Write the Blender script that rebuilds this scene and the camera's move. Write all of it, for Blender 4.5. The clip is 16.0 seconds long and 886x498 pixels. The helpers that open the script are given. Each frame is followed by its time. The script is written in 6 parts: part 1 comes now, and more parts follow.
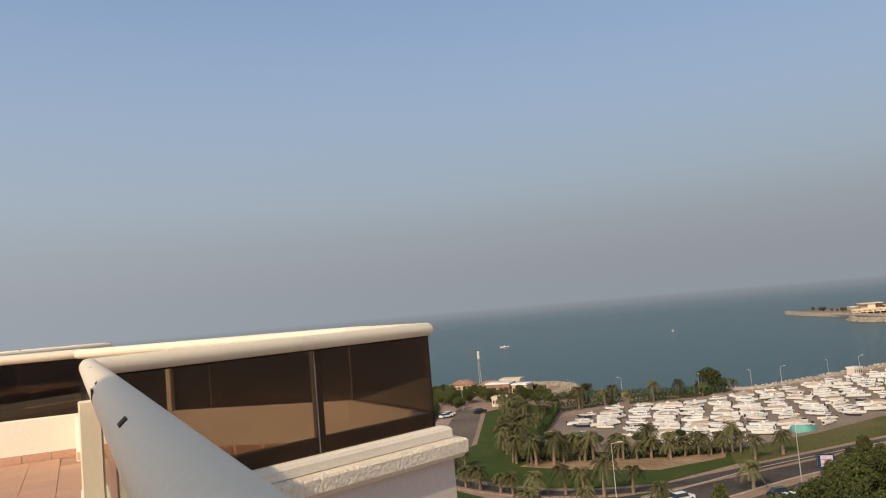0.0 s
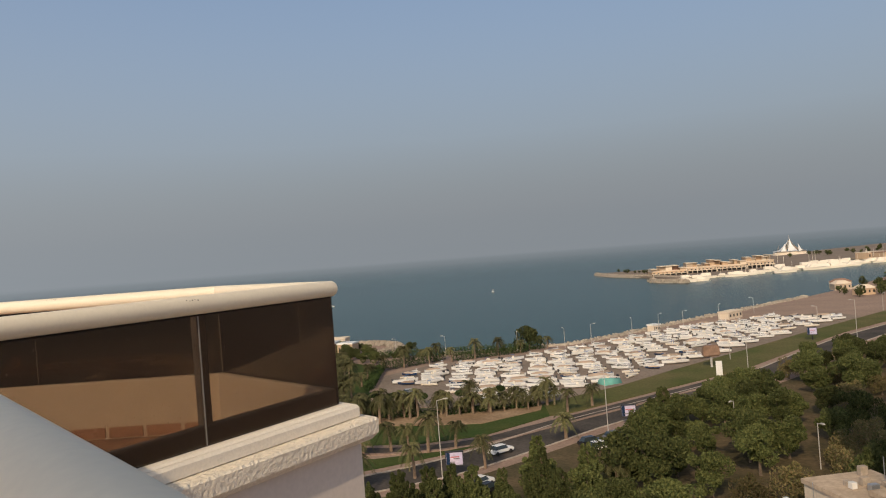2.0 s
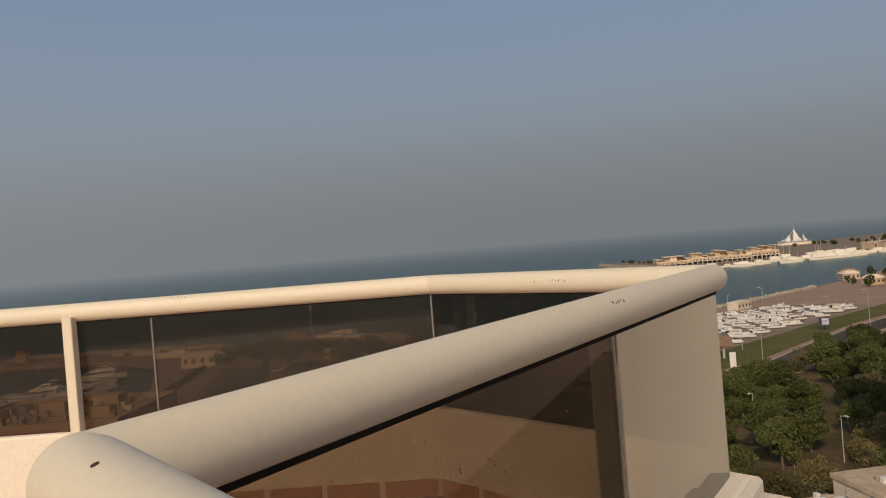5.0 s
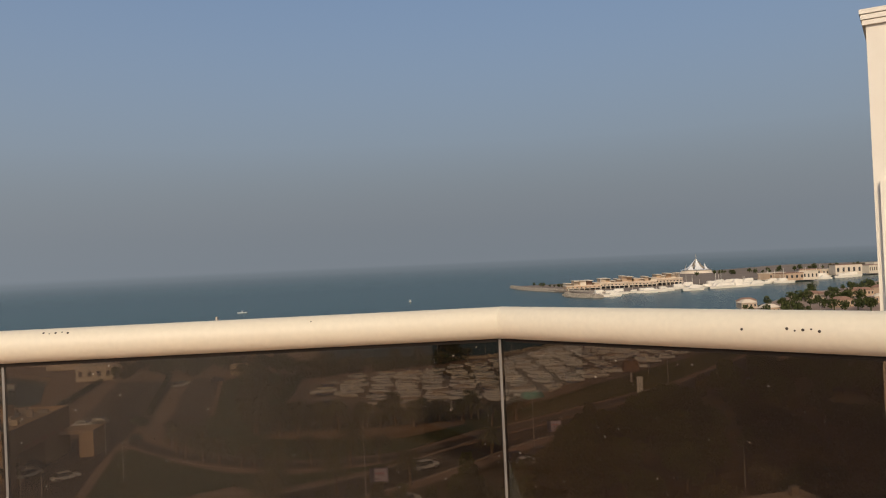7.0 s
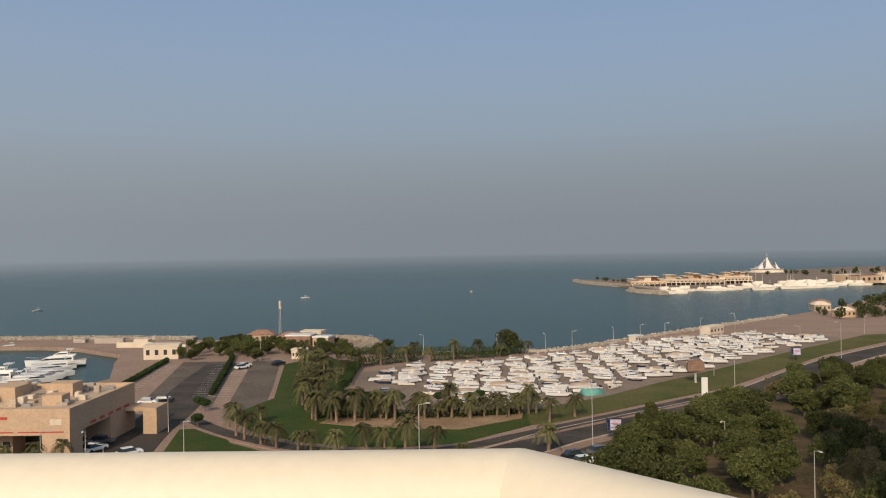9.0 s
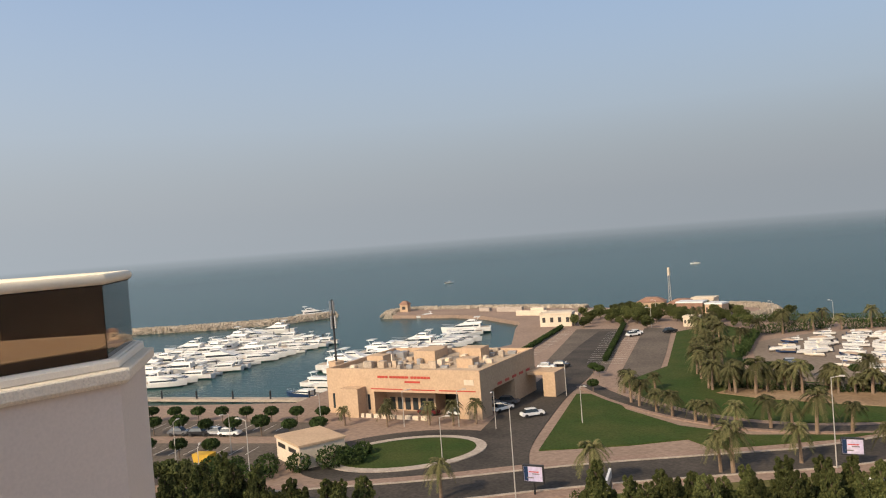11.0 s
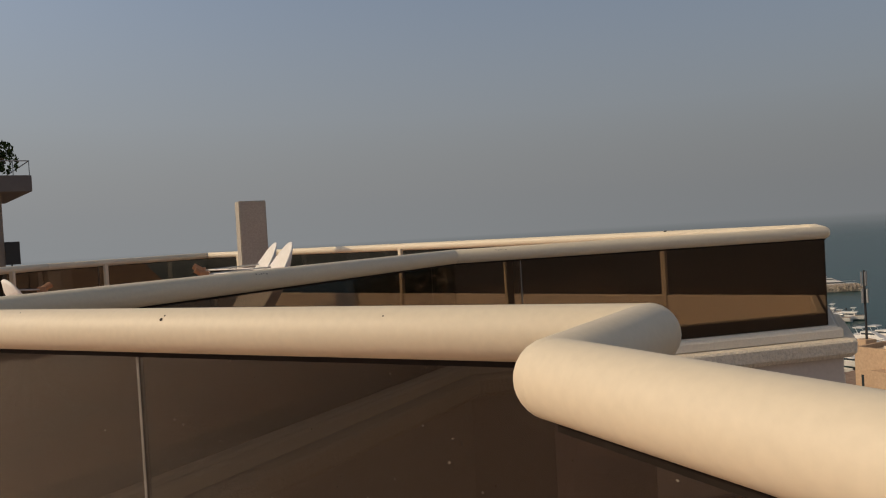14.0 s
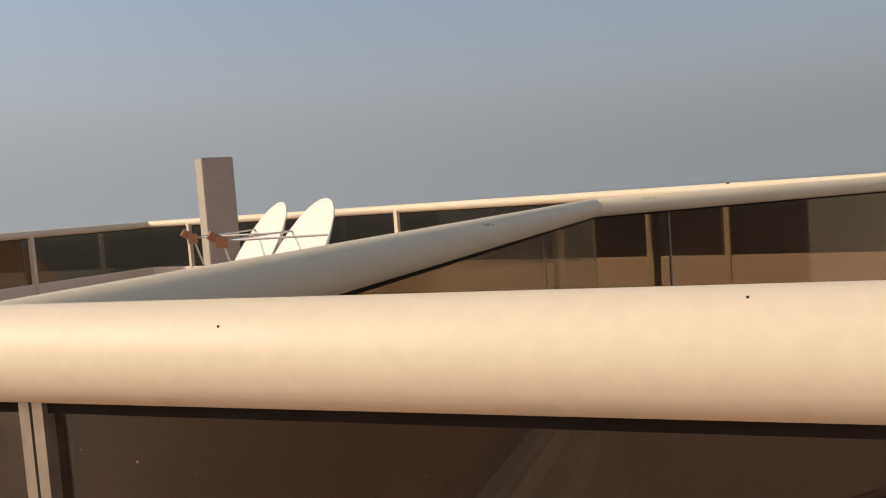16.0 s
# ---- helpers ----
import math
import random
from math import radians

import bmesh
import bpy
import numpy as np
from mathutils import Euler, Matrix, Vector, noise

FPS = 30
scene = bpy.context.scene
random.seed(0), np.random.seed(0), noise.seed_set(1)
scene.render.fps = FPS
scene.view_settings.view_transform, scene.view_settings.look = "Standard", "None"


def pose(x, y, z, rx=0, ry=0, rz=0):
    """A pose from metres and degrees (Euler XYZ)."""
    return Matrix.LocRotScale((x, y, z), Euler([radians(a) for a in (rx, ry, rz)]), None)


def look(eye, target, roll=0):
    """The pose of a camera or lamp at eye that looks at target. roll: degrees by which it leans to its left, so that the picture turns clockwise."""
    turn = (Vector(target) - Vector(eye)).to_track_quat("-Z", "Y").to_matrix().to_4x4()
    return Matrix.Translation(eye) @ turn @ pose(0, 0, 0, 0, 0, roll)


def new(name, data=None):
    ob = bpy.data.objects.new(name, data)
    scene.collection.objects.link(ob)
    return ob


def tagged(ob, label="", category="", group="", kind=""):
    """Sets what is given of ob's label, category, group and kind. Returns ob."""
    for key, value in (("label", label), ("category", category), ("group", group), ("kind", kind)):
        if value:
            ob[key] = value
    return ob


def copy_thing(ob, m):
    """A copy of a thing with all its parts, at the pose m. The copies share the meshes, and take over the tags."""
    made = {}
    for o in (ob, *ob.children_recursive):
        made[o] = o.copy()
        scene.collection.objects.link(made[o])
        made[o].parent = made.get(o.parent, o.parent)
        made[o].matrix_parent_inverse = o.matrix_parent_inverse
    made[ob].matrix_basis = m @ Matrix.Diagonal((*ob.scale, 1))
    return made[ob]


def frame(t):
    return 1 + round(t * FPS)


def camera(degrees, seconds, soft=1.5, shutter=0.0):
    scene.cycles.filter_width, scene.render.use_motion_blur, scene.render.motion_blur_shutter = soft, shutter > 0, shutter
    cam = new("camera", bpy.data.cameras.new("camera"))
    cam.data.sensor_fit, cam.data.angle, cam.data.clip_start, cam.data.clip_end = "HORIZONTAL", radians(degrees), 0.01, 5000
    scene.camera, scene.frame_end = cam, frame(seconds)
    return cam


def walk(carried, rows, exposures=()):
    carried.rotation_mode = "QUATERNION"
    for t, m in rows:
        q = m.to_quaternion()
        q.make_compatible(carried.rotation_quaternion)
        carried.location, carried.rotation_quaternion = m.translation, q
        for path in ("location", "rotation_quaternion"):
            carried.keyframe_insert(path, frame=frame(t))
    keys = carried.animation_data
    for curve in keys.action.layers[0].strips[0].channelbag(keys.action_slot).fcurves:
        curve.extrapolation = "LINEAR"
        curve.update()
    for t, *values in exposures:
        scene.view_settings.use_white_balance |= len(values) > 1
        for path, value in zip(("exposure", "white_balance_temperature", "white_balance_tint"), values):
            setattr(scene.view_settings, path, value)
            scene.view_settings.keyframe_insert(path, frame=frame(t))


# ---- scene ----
cam = camera(58.0, 16.0, soft=1.1)
PATH = [
    (0, (-0.269, 2.415, 34.166), (-1.326, 4.107, 34.311), -5.0),
    (0.5, (-0.546, 2.612, 34.131), (-1.701, 4.241, 34.243), -5.9),
    (1, (-0.784, 2.631, 34.164), (-1.677, 4.419, 34.245), -6.4),
    (1.5, (-1.034, 2.802, 34.162), (-1.705, 4.686, 34.195), -6.7),
    (2, (-1.32, 3.044, 34.182), (-1.999, 4.925, 34.192), -4.4),
    (2.5, (-1.717, 3.203, 34.192), (-2.423, 5.074, 34.201), -4.0),
    (3, (-2.108, 3.473, 34.168), (-2.894, 5.312, 34.171), -5.5),
    (3.5, (-2.508, 3.689, 34.207), (-3.438, 5.46, 34.228), -5.6),
    (3.8, (-2.759, 3.805, 34.197), (-3.649, 5.596, 34.205), -6.0),
    (4, (-2.925, 3.936, 34.197), (-3.718, 5.772, 34.192), -6.0),
    (4.5, (-3.261, 4.271, 34.195), (-3.952, 6.148, 34.174), -4.7),
    (4.7, (-3.462, 4.386, 34.212), (-4.158, 6.26, 34.196), -4.8),
    (5.8, (-4.54, 5.08, 34.215), (-5.13, 6.99, 34.217), -3.7),
    (7, (-4.932, 6.089, 34.223), (-5.408, 8.032, 34.244), -2.6),
    (7.5, (-5.004, 6.496, 34.212), (-5.514, 8.429, 34.251), -3.7),
    (8, (-5.060, 7.030, 34.208), (-5.579, 8.961, 34.240), -3.6),
    (8.2, (-5.080, 7.250, 34.213), (-5.631, 9.173, 34.233), -2.6),
    (10.3, (-5.400, 8.550, 34.310), (-6.249, 10.361, 34.307), -3.7),
    (10.5, (-5.430, 8.620, 34.290), (-6.519, 10.297, 34.268), -4.0),
    (11, (-5.610, 8.600, 34.185), (-7.036, 10.002, 34.150), -4.3),
    (11.5, (-5.750, 8.530, 34.185), (-7.222, 9.883, 34.126), -4.8),
    (12, (-6.010, 8.285, 34.195), (-7.604, 9.489, 34.104), -3.9),
    (12.2, (-6.140, 8.190, 34.178), (-7.851, 9.222, 34.085), -4.9),
    (12.5, (-6.38, 8.114, 34.212), (-8.197, 8.946, 34.129), -4.7),
    (12.8, (-6.533, 7.999, 34.205), (-8.401, 8.708, 34.14), -4.5),
    (13, (-6.613, 7.908, 34.214), (-8.495, 8.583, 34.156), -4.3),
    (13.5, (-7.08, 7.687, 34.153), (-9.01, 8.206, 34.069), -3.9),
    (14, (-7.483, 7.468, 34.193), (-9.456, 7.792, 34.149), -3.3),
    (14.5, (-7.952, 7.207, 34.188), (-9.92, 7.562, 34.166), -2.7),
    (15, (-8.392, 6.951, 34.195), (-10.375, 7.204, 34.154), -1.6),
    (15.5, (-8.788, 6.638, 34.157), (-10.764, 6.939, 34.081), -2.0),
    (16, (-9.195, 6.340, 34.137), (-11.105, 6.919, 34.002), -4.1),
]
walk(cam, [(t, look(eye, target, roll)) for t, eye, target, roll in PATH],
     [(0, -0.16, 6650, 9), (1, -0.12, 6600, 8), (1.5, -0.32, 6650, 9), (2, -0.36, 6700, 9), (2.5, -0.38, 6750, 9), (3.5, -0.72, 6800, 10), (4.7, -0.72, 6800, 10), (7, -0.66, 6400, 9), (8.2, -0.54, 6400, 9), (10.3, -0.08, 6650, 9),
      (11.2, 0.04, 6650, 9), (12, -0.03, 6850, 10), (12.5, -0.60, 7100, 11), (13, -0.84, 7150, 11), (13.5, -0.96, 7200, 11), (14.5, -0.80, 7150, 11), (15.2, -0.44, 7150, 11), (16, -0.40, 7100, 11)])

# ---- world, sun ----
SUN_AZ, SUN_EL = radians(272), radians(33)
world = bpy.data.worlds.new("world")
scene.world = world
world.use_nodes = True
wn, wl = world.node_tree.nodes, world.node_tree.links
wn.clear()
sky = wn.new("ShaderNodeTexSky")
sky.sky_type, sky.sun_disc = "NISHITA", False
sky.sun_elevation, sky.sun_rotation = SUN_EL, math.pi / 2 - SUN_AZ
sky.air_density, sky.dust_density, sky.ozone_density, sky.altitude = 1.0, 2.4, 2.6, 30
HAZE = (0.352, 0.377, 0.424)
GLOW = Vector((math.cos(SUN_AZ), math.sin(SUN_AZ), 0))


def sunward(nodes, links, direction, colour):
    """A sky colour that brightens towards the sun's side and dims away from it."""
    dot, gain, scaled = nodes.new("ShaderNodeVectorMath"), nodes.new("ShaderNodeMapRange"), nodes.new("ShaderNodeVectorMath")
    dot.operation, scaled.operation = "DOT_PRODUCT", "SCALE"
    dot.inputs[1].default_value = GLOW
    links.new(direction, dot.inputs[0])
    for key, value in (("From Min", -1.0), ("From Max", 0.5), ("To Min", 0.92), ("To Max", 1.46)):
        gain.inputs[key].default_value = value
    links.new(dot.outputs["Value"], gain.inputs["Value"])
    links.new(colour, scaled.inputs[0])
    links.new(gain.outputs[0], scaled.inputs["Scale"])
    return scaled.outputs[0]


skymul = wn.new("ShaderNodeVectorMath")
skymul.operation = "SCALE"
skymul.inputs["Scale"].default_value = 0.188
wl.new(sky.outputs[0], skymul.inputs[0])
wtc, wsep, wramp, wmix = wn.new("ShaderNodeTexCoord"), wn.new("ShaderNodeSeparateXYZ"), wn.new("ShaderNodeMapRange"), wn.new("ShaderNodeMix")
wl.new(wtc.outputs["Generated"], wsep.inputs[0])
wl.new(wsep.outputs["Z"], wramp.inputs["Value"])
wramp.interpolation_type = "SMOOTHSTEP"
for k, v in (("From Min", -0.05), ("From Max", 0.50), ("To Min", 1.0), ("To Max", 0.15)):
    wramp.inputs[k].default_value = v
wmix.data_type = "RGBA"
wl.new(wramp.outputs[0], wmix.inputs[0])
wl.new(skymul.outputs[0], wmix.inputs[6])
wmix.inputs[7].default_value = (*HAZE, 1)
# grey added high overhead, out of view, to take blue from the skylight
wneutral, wtop = wn.new("ShaderNodeMapRange"), wn.new("ShaderNodeMix")
wneutral.interpolation_type = "SMOOTHSTEP"
for k, v in (("From Min", 0.48), ("From Max", 0.85), ("To Min", 0.0), ("To Max", 0.75)):
    wneutral.inputs[k].default_value = v
wl.new(wsep.outputs["Z"], wneutral.inputs["Value"])
wtop.data_type = "RGBA"
wl.new(wneutral.outputs[0], wtop.inputs[0])
wl.new(wmix.outputs[2], wtop.inputs[6])
wtop.inputs[7].default_value = (0.235, 0.230, 0.225, 1)
wbg, wout = wn.new("ShaderNodeBackground"), wn.new("ShaderNodeOutputWorld")
wl.new(sunward(wn, wl, wtc.outputs["Generated"], wtop.outputs[2]), wbg.inputs[0])
wl.new(wbg.outputs[0], wout.inputs[0])
sun = new("sun", bpy.data.lights.new("sun", "SUN"))
sun.data.energy, sun.data.angle, sun.data.color = 3.65, radians(0.8), (1.0, 0.80, 0.56)
sun.matrix_world = look((math.cos(SUN_AZ) * math.cos(SUN_EL) * 100, math.sin(SUN_AZ) * math.cos(SUN_EL) * 100, math.sin(SUN_EL) * 100), (0, 0, 0))


# ---- materials ----
def mat(name, color, rough=0.8, scale=3.0, vary=0.18, bump=0.15, metal=0.0, fine=25.0, color2=None, object_vary=0.0, distance=0.01, spec=0.5):
    """A painted, plastered or mineral surface: large stains, fine grain, grain relief."""
    m = bpy.data.materials.new(name)
    m.use_nodes = True
    n, l = m.node_tree.nodes, m.node_tree.links
    b = n["Principled BSDF"]
    b.inputs["Roughness"].default_value, b.inputs["Metallic"].default_value = rough, metal
    b.inputs["Specular IOR Level"].default_value = spec
    geo = n.new("ShaderNodeNewGeometry")
    n1, n2 = n.new("ShaderNodeTexNoise"), n.new("ShaderNodeTexNoise")
    n1.inputs["Scale"].default_value, n1.inputs["Detail"].default_value = scale, 4
    n2.inputs["Scale"].default_value, n2.inputs["Detail"].default_value = fine, 3
    l.new(geo.outputs["Position"], n1.inputs["Vector"])
    l.new(geo.outputs["Position"], n2.inputs["Vector"])
    c2 = color2 or tuple(c * 0.62 for c in color)
    r = n.new("ShaderNodeMapRange")
    for k, v in (("From Min", 0.35), ("From Max", 0.72), ("To Min", 0.0), ("To Max", min(1.0, vary * 3))):
        r.inputs[k].default_value = v
    l.new(n1.outputs["Fac"], r.inputs["Value"])
    mx = n.new("ShaderNodeMix")
    mx.data_type = "RGBA"
    l.new(r.outputs[0], mx.inputs[0])
    mx.inputs[6].default_value, mx.inputs[7].default_value = (*color, 1), (*c2, 1)
    g = n.new("ShaderNodeMapRange")
    for k, v in (("From Min", 0.25), ("From Max", 0.75), ("To Min", 1 - vary), ("To Max", 1 + vary)):
        g.inputs[k].default_value = v
    l.new(n2.outputs["Fac"], g.inputs["Value"])
    sc = n.new("ShaderNodeVectorMath")
    sc.operation = "SCALE"
    l.new(mx.outputs[2], sc.inputs[0])
    l.new(g.outputs[0], sc.inputs["Scale"])
    last = sc.outputs[0]
    if object_vary:
        oi, hs = n.new("ShaderNodeObjectInfo"), n.new("ShaderNodeMapRange")
        hs.inputs["To Min"].default_value, hs.inputs["To Max"].default_value = 1 - object_vary, 1 + object_vary
        l.new(oi.outputs["Random"], hs.inputs["Value"])
        s2 = n.new("ShaderNodeVectorMath")
        s2.operation = "SCALE"
        l.new(last, s2.inputs[0])
        l.new(hs.outputs[0], s2.inputs["Scale"])
        last = s2.outputs[0]
    l.new(last, b.inputs["Base Color"])
    if bump:
        bp = n.new("ShaderNodeBump")
        bp.inputs["Strength"].default_value, bp.inputs["Distance"].default_value = bump, distance
        l.new(n2.outputs["Fac"], bp.inputs["Height"])
        l.new(bp.outputs[0], b.inputs["Normal"])
    return m


def leaf_mat(name, color, color2, vary=0.45):
    m = bpy.data.materials.new(name)
    m.use_nodes = True
    n, l = m.node_tree.nodes, m.node_tree.links
    b = n["Principled BSDF"]
    b.inputs["Roughness"].default_value, b.inputs["Specular IOR Level"].default_value = 0.8, 0.15
    geo, mx, oi = n.new("ShaderNodeNewGeometry"), n.new("ShaderNodeMix"), n.new("ShaderNodeObjectInfo")
    mx.data_type = "RGBA"
    mx.inputs[6].default_value, mx.inputs[7].default_value = (*color, 1), (*color2, 1)
    l.new(geo.outputs["Random Per Island"], mx.inputs[0])
    r = n.new("ShaderNodeMapRange")
    r.inputs["To Min"].default_value, r.inputs["To Max"].default_value = 1 - vary, 1 + vary
    l.new(oi.outputs["Random"], r.inputs["Value"])
    s = n.new("ShaderNodeVectorMath")
    s.operation = "SCALE"
    l.new(mx.outputs[2], s.inputs[0])
    l.new(r.outputs[0], s.inputs["Scale"])
    l.new(s.outputs[0], b.inputs["Base Color"])
    return m


def glass_mat(name, tint, rough=0.03, gloss=0.8):
    """A thin tinted pane: clear to the eye, glossy by its angle."""
    m = bpy.data.materials.new(name)
    m.use_nodes = True
    n, l = m.node_tree.nodes, m.node_tree.links
    n.clear()
    tr, gl, mx, fr, out = (n.new("ShaderNode" + k) for k in ("BsdfTransparent", "BsdfGlossy", "MixShader", "LayerWeight", "OutputMaterial"))
    dust, dr, df, m2 = n.new("ShaderNodeTexNoise"), n.new("ShaderNodeMapRange"), n.new("ShaderNodeBsdfDiffuse"), n.new("ShaderNodeMixShader")
    geo = n.new("ShaderNodeNewGeometry")
    dust.inputs["Scale"].default_value, dust.inputs["Detail"].default_value = 2.2, 6
    l.new(geo.outputs["Position"], dust.inputs["Vector"])
    for k, v in (("From Min", 0.40), ("From Max", 0.80), ("To Min", 0.002), ("To Max", 0.02)):
        dr.inputs[k].default_value = v
    l.new(dust.outputs["Fac"], dr.inputs["Value"])
    df.inputs["Color"].default_value = (0.32, 0.27, 0.22, 1)
    tr.inputs["Color"].default_value = (*tint, 1)
    gl.inputs["Color"].default_value, gl.inputs["Roughness"].default_value = (gloss, gloss, gloss, 1), rough
    pw, ml = n.new("ShaderNodeMath"), n.new("ShaderNodeMath")
    pw.operation, ml.operation = "POWER", "MULTIPLY_ADD"
    pw.inputs[1].default_value, ml.inputs[1].default_value, ml.inputs[2].default_value = 3.4, 0.90, 0.045
    l.new(fr.outputs["Facing"], pw.inputs[0])
    l.new(pw.outputs[0], ml.inputs[0])
    l.new(ml.outputs[0], mx.inputs[0])
    l.new(tr.outputs[0], mx.inputs[1])
    l.new(gl.outputs[0], mx.inputs[2])
    sp, sr, sm = n.new("ShaderNodeTexNoise"), n.new("ShaderNodeMapRange"), n.new("ShaderNodeMath")
    sp.inputs["Scale"].default_value, sp.inputs["Detail"].default_value = 75, 1
    l.new(geo.outputs["Position"], sp.inputs["Vector"])
    for k, v in (("From Min", 0.765), ("From Max", 0.80), ("To Min", 0.0), ("To Max", 0.6)):
        sr.inputs[k].default_value = v
    l.new(sp.outputs["Fac"], sr.inputs["Value"])
    sm.operation = "ADD"
    l.new(dr.outputs[0], sm.inputs[0])
    l.new(sr.outputs[0], sm.inputs[1])
    l.new(sm.outputs[0], m2.inputs[0])
    l.new(mx.outputs[0], m2.inputs[1])
    l.new(df.outputs[0], m2.inputs[2])
    l.new(m2.outputs[0], out.inputs[0])
    return m


def water_mat():
    m = bpy.data.materials.new("sea_water")
    m.use_nodes = True
    n, l = m.node_tree.nodes, m.node_tree.links
    b = n["Principled BSDF"]
    b.inputs["Roughness"].default_value, b.inputs["IOR"].default_value = 0.22, 1.33
    b.inputs["Specular IOR Level"].default_value = 0.11
    geo, n1, n2, n3, bp, cr = (n.new("ShaderNode" + k) for k in ("NewGeometry", "TexNoise", "TexNoise", "TexNoise", "Bump", "Mix"))
    mp = n.new("ShaderNodeMapping")
    mp.inputs["Scale"].default_value = (1.0, 2.2, 1.0)
    mp.inputs["Rotation"].default_value = (0, 0, 0.6)
    l.new(geo.outputs["Position"], mp.inputs["Vector"])
    for q, s, d in ((n1, 0.35, 4), (n2, 0.012, 5), (n3, 0.0022, 3)):
        q.inputs["Scale"].default_value, q.inputs["Detail"].default_value = s, d
        l.new(mp.outputs[0], q.inputs["Vector"])
    bp.inputs["Strength"].default_value, bp.inputs["Distance"].default_value = 0.5, 0.35
    l.new(n1.outputs["Fac"], bp.inputs["Height"])
    l.new(bp.outputs[0], b.inputs["Normal"])
    cr.data_type = "RGBA"
    ad = n.new("ShaderNodeMath")
    ad.operation = "ADD"
    l.new(n2.outputs["Fac"], ad.inputs[0])
    l.new(n3.outputs["Fac"], ad.inputs[1])
    mr = n.new("ShaderNodeMapRange")
    mr.inputs["From Min"].default_value, mr.inputs["From Max"].default_value = 0.7, 1.3
    l.new(ad.outputs[0], mr.inputs["Value"])
    l.new(mr.outputs[0], cr.inputs[0])
    cr.inputs[6].default_value, cr.inputs[7].default_value = (0.007, 0.041, 0.041, 1), (0.012, 0.056, 0.055, 1)
    l.new(cr.outputs[2], b.inputs["Base Color"])
    return m


def painted_haze_mat():
    """Far haze over the sea painted on a glowing sheet, thicker with the distance and thin again towards the sky."""
    m = bpy.data.materials.new("painted_far_haze")
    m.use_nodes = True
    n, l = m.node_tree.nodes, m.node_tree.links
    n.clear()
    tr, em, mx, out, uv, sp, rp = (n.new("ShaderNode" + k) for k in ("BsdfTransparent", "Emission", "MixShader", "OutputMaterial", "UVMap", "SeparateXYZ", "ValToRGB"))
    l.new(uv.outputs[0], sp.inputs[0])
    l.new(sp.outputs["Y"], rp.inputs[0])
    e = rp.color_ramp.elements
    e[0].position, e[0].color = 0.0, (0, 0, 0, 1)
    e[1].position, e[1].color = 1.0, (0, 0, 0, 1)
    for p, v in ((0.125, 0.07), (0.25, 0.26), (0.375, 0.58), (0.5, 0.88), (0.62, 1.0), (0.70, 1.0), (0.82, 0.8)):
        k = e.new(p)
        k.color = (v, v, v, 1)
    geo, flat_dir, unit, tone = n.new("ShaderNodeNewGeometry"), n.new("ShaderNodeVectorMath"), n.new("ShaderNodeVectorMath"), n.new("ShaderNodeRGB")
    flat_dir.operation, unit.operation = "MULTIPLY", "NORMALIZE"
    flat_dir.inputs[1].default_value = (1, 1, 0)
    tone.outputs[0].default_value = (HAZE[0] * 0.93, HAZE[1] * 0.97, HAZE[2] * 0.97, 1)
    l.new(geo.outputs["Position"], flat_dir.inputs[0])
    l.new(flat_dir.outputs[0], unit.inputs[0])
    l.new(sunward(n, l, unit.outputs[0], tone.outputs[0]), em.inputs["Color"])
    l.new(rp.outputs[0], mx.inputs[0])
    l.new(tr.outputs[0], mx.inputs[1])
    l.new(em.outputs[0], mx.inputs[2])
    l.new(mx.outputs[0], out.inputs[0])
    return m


M_RAIL = mat("cream_rail_paint", (0.72, 0.64, 0.495), 0.55, 1.6, 0.035, 0.05, fine=60, color2=(0.63, 0.54, 0.40), distance=0.001)
M_STUCCO = mat("cream_stucco", (0.80, 0.72, 0.60), 0.9, 1.2, 0.06, 0.5, fine=55, color2=(0.70, 0.60, 0.47), distance=0.006)
M_ROUGH = mat("rough_cast_coping", (0.80, 0.71, 0.57), 0.95, 1.0, 0.12, 0.9, fine=38, color2=(0.66, 0.56, 0.43), distance=0.02)
M_RENDER = mat("grey_weathered_render", (0.40, 0.37, 0.32), 0.92, 1.5, 0.12, 0.3, fine=40, color2=(0.32, 0.29, 0.25), distance=0.006)
M_WALL = mat("pale_plaster_wall", (0.63, 0.55, 0.475), 0.9, 0.7, 0.05, 0.16, fine=30, color2=(0.56, 0.49, 0.42), distance=0.005)
M_GLASS = glass_mat("brown_tinted_glass", (0.412, 0.360, 0.305))
M_SEAL = mat("grey_joint_strip", (0.22, 0.20, 0.18), 0.35, 8, 0.15, 0.1)
# near-black brown that stands in for the shade below the handrail
M_RAIL_SHADE = mat("painted_rail_shade", (0.022, 0.017, 0.014), 0.9, 8, 0.2, 0.1, spec=0.1)
M_ALU = mat("dull_aluminium", (0.42, 0.39, 0.35), 0.38, 6, 0.2, 0.05, metal=0.7)
M_TILE = mat("terracotta_floor_tile", (0.52, 0.30, 0.195), 0.6, 2.0, 0.08, 0.1, fine=40, object_vary=0.05, color2=(0.45, 0.255, 0.165))
M_GROUT = mat("pale_grout", (0.42, 0.255, 0.175), 0.95, 5, 0.1, 0.2)
M_HOLE = mat("rust_dark_hole", (0.05, 0.035, 0.025), 0.9, 20, 0.2, 0.0)
M_DISH = mat("white_dish_paint", (0.80, 0.78, 0.74), 0.5, 4, 0.06, 0.05, color2=(0.66, 0.63, 0.58))
M_STEEL = mat("galvanised_steel", (0.45, 0.45, 0.45), 0.45, 8, 0.12, 0.05, metal=0.8)
M_CABLE = mat("black_cable", (0.03, 0.03, 0.03), 0.6, 8, 0.1, 0.0)
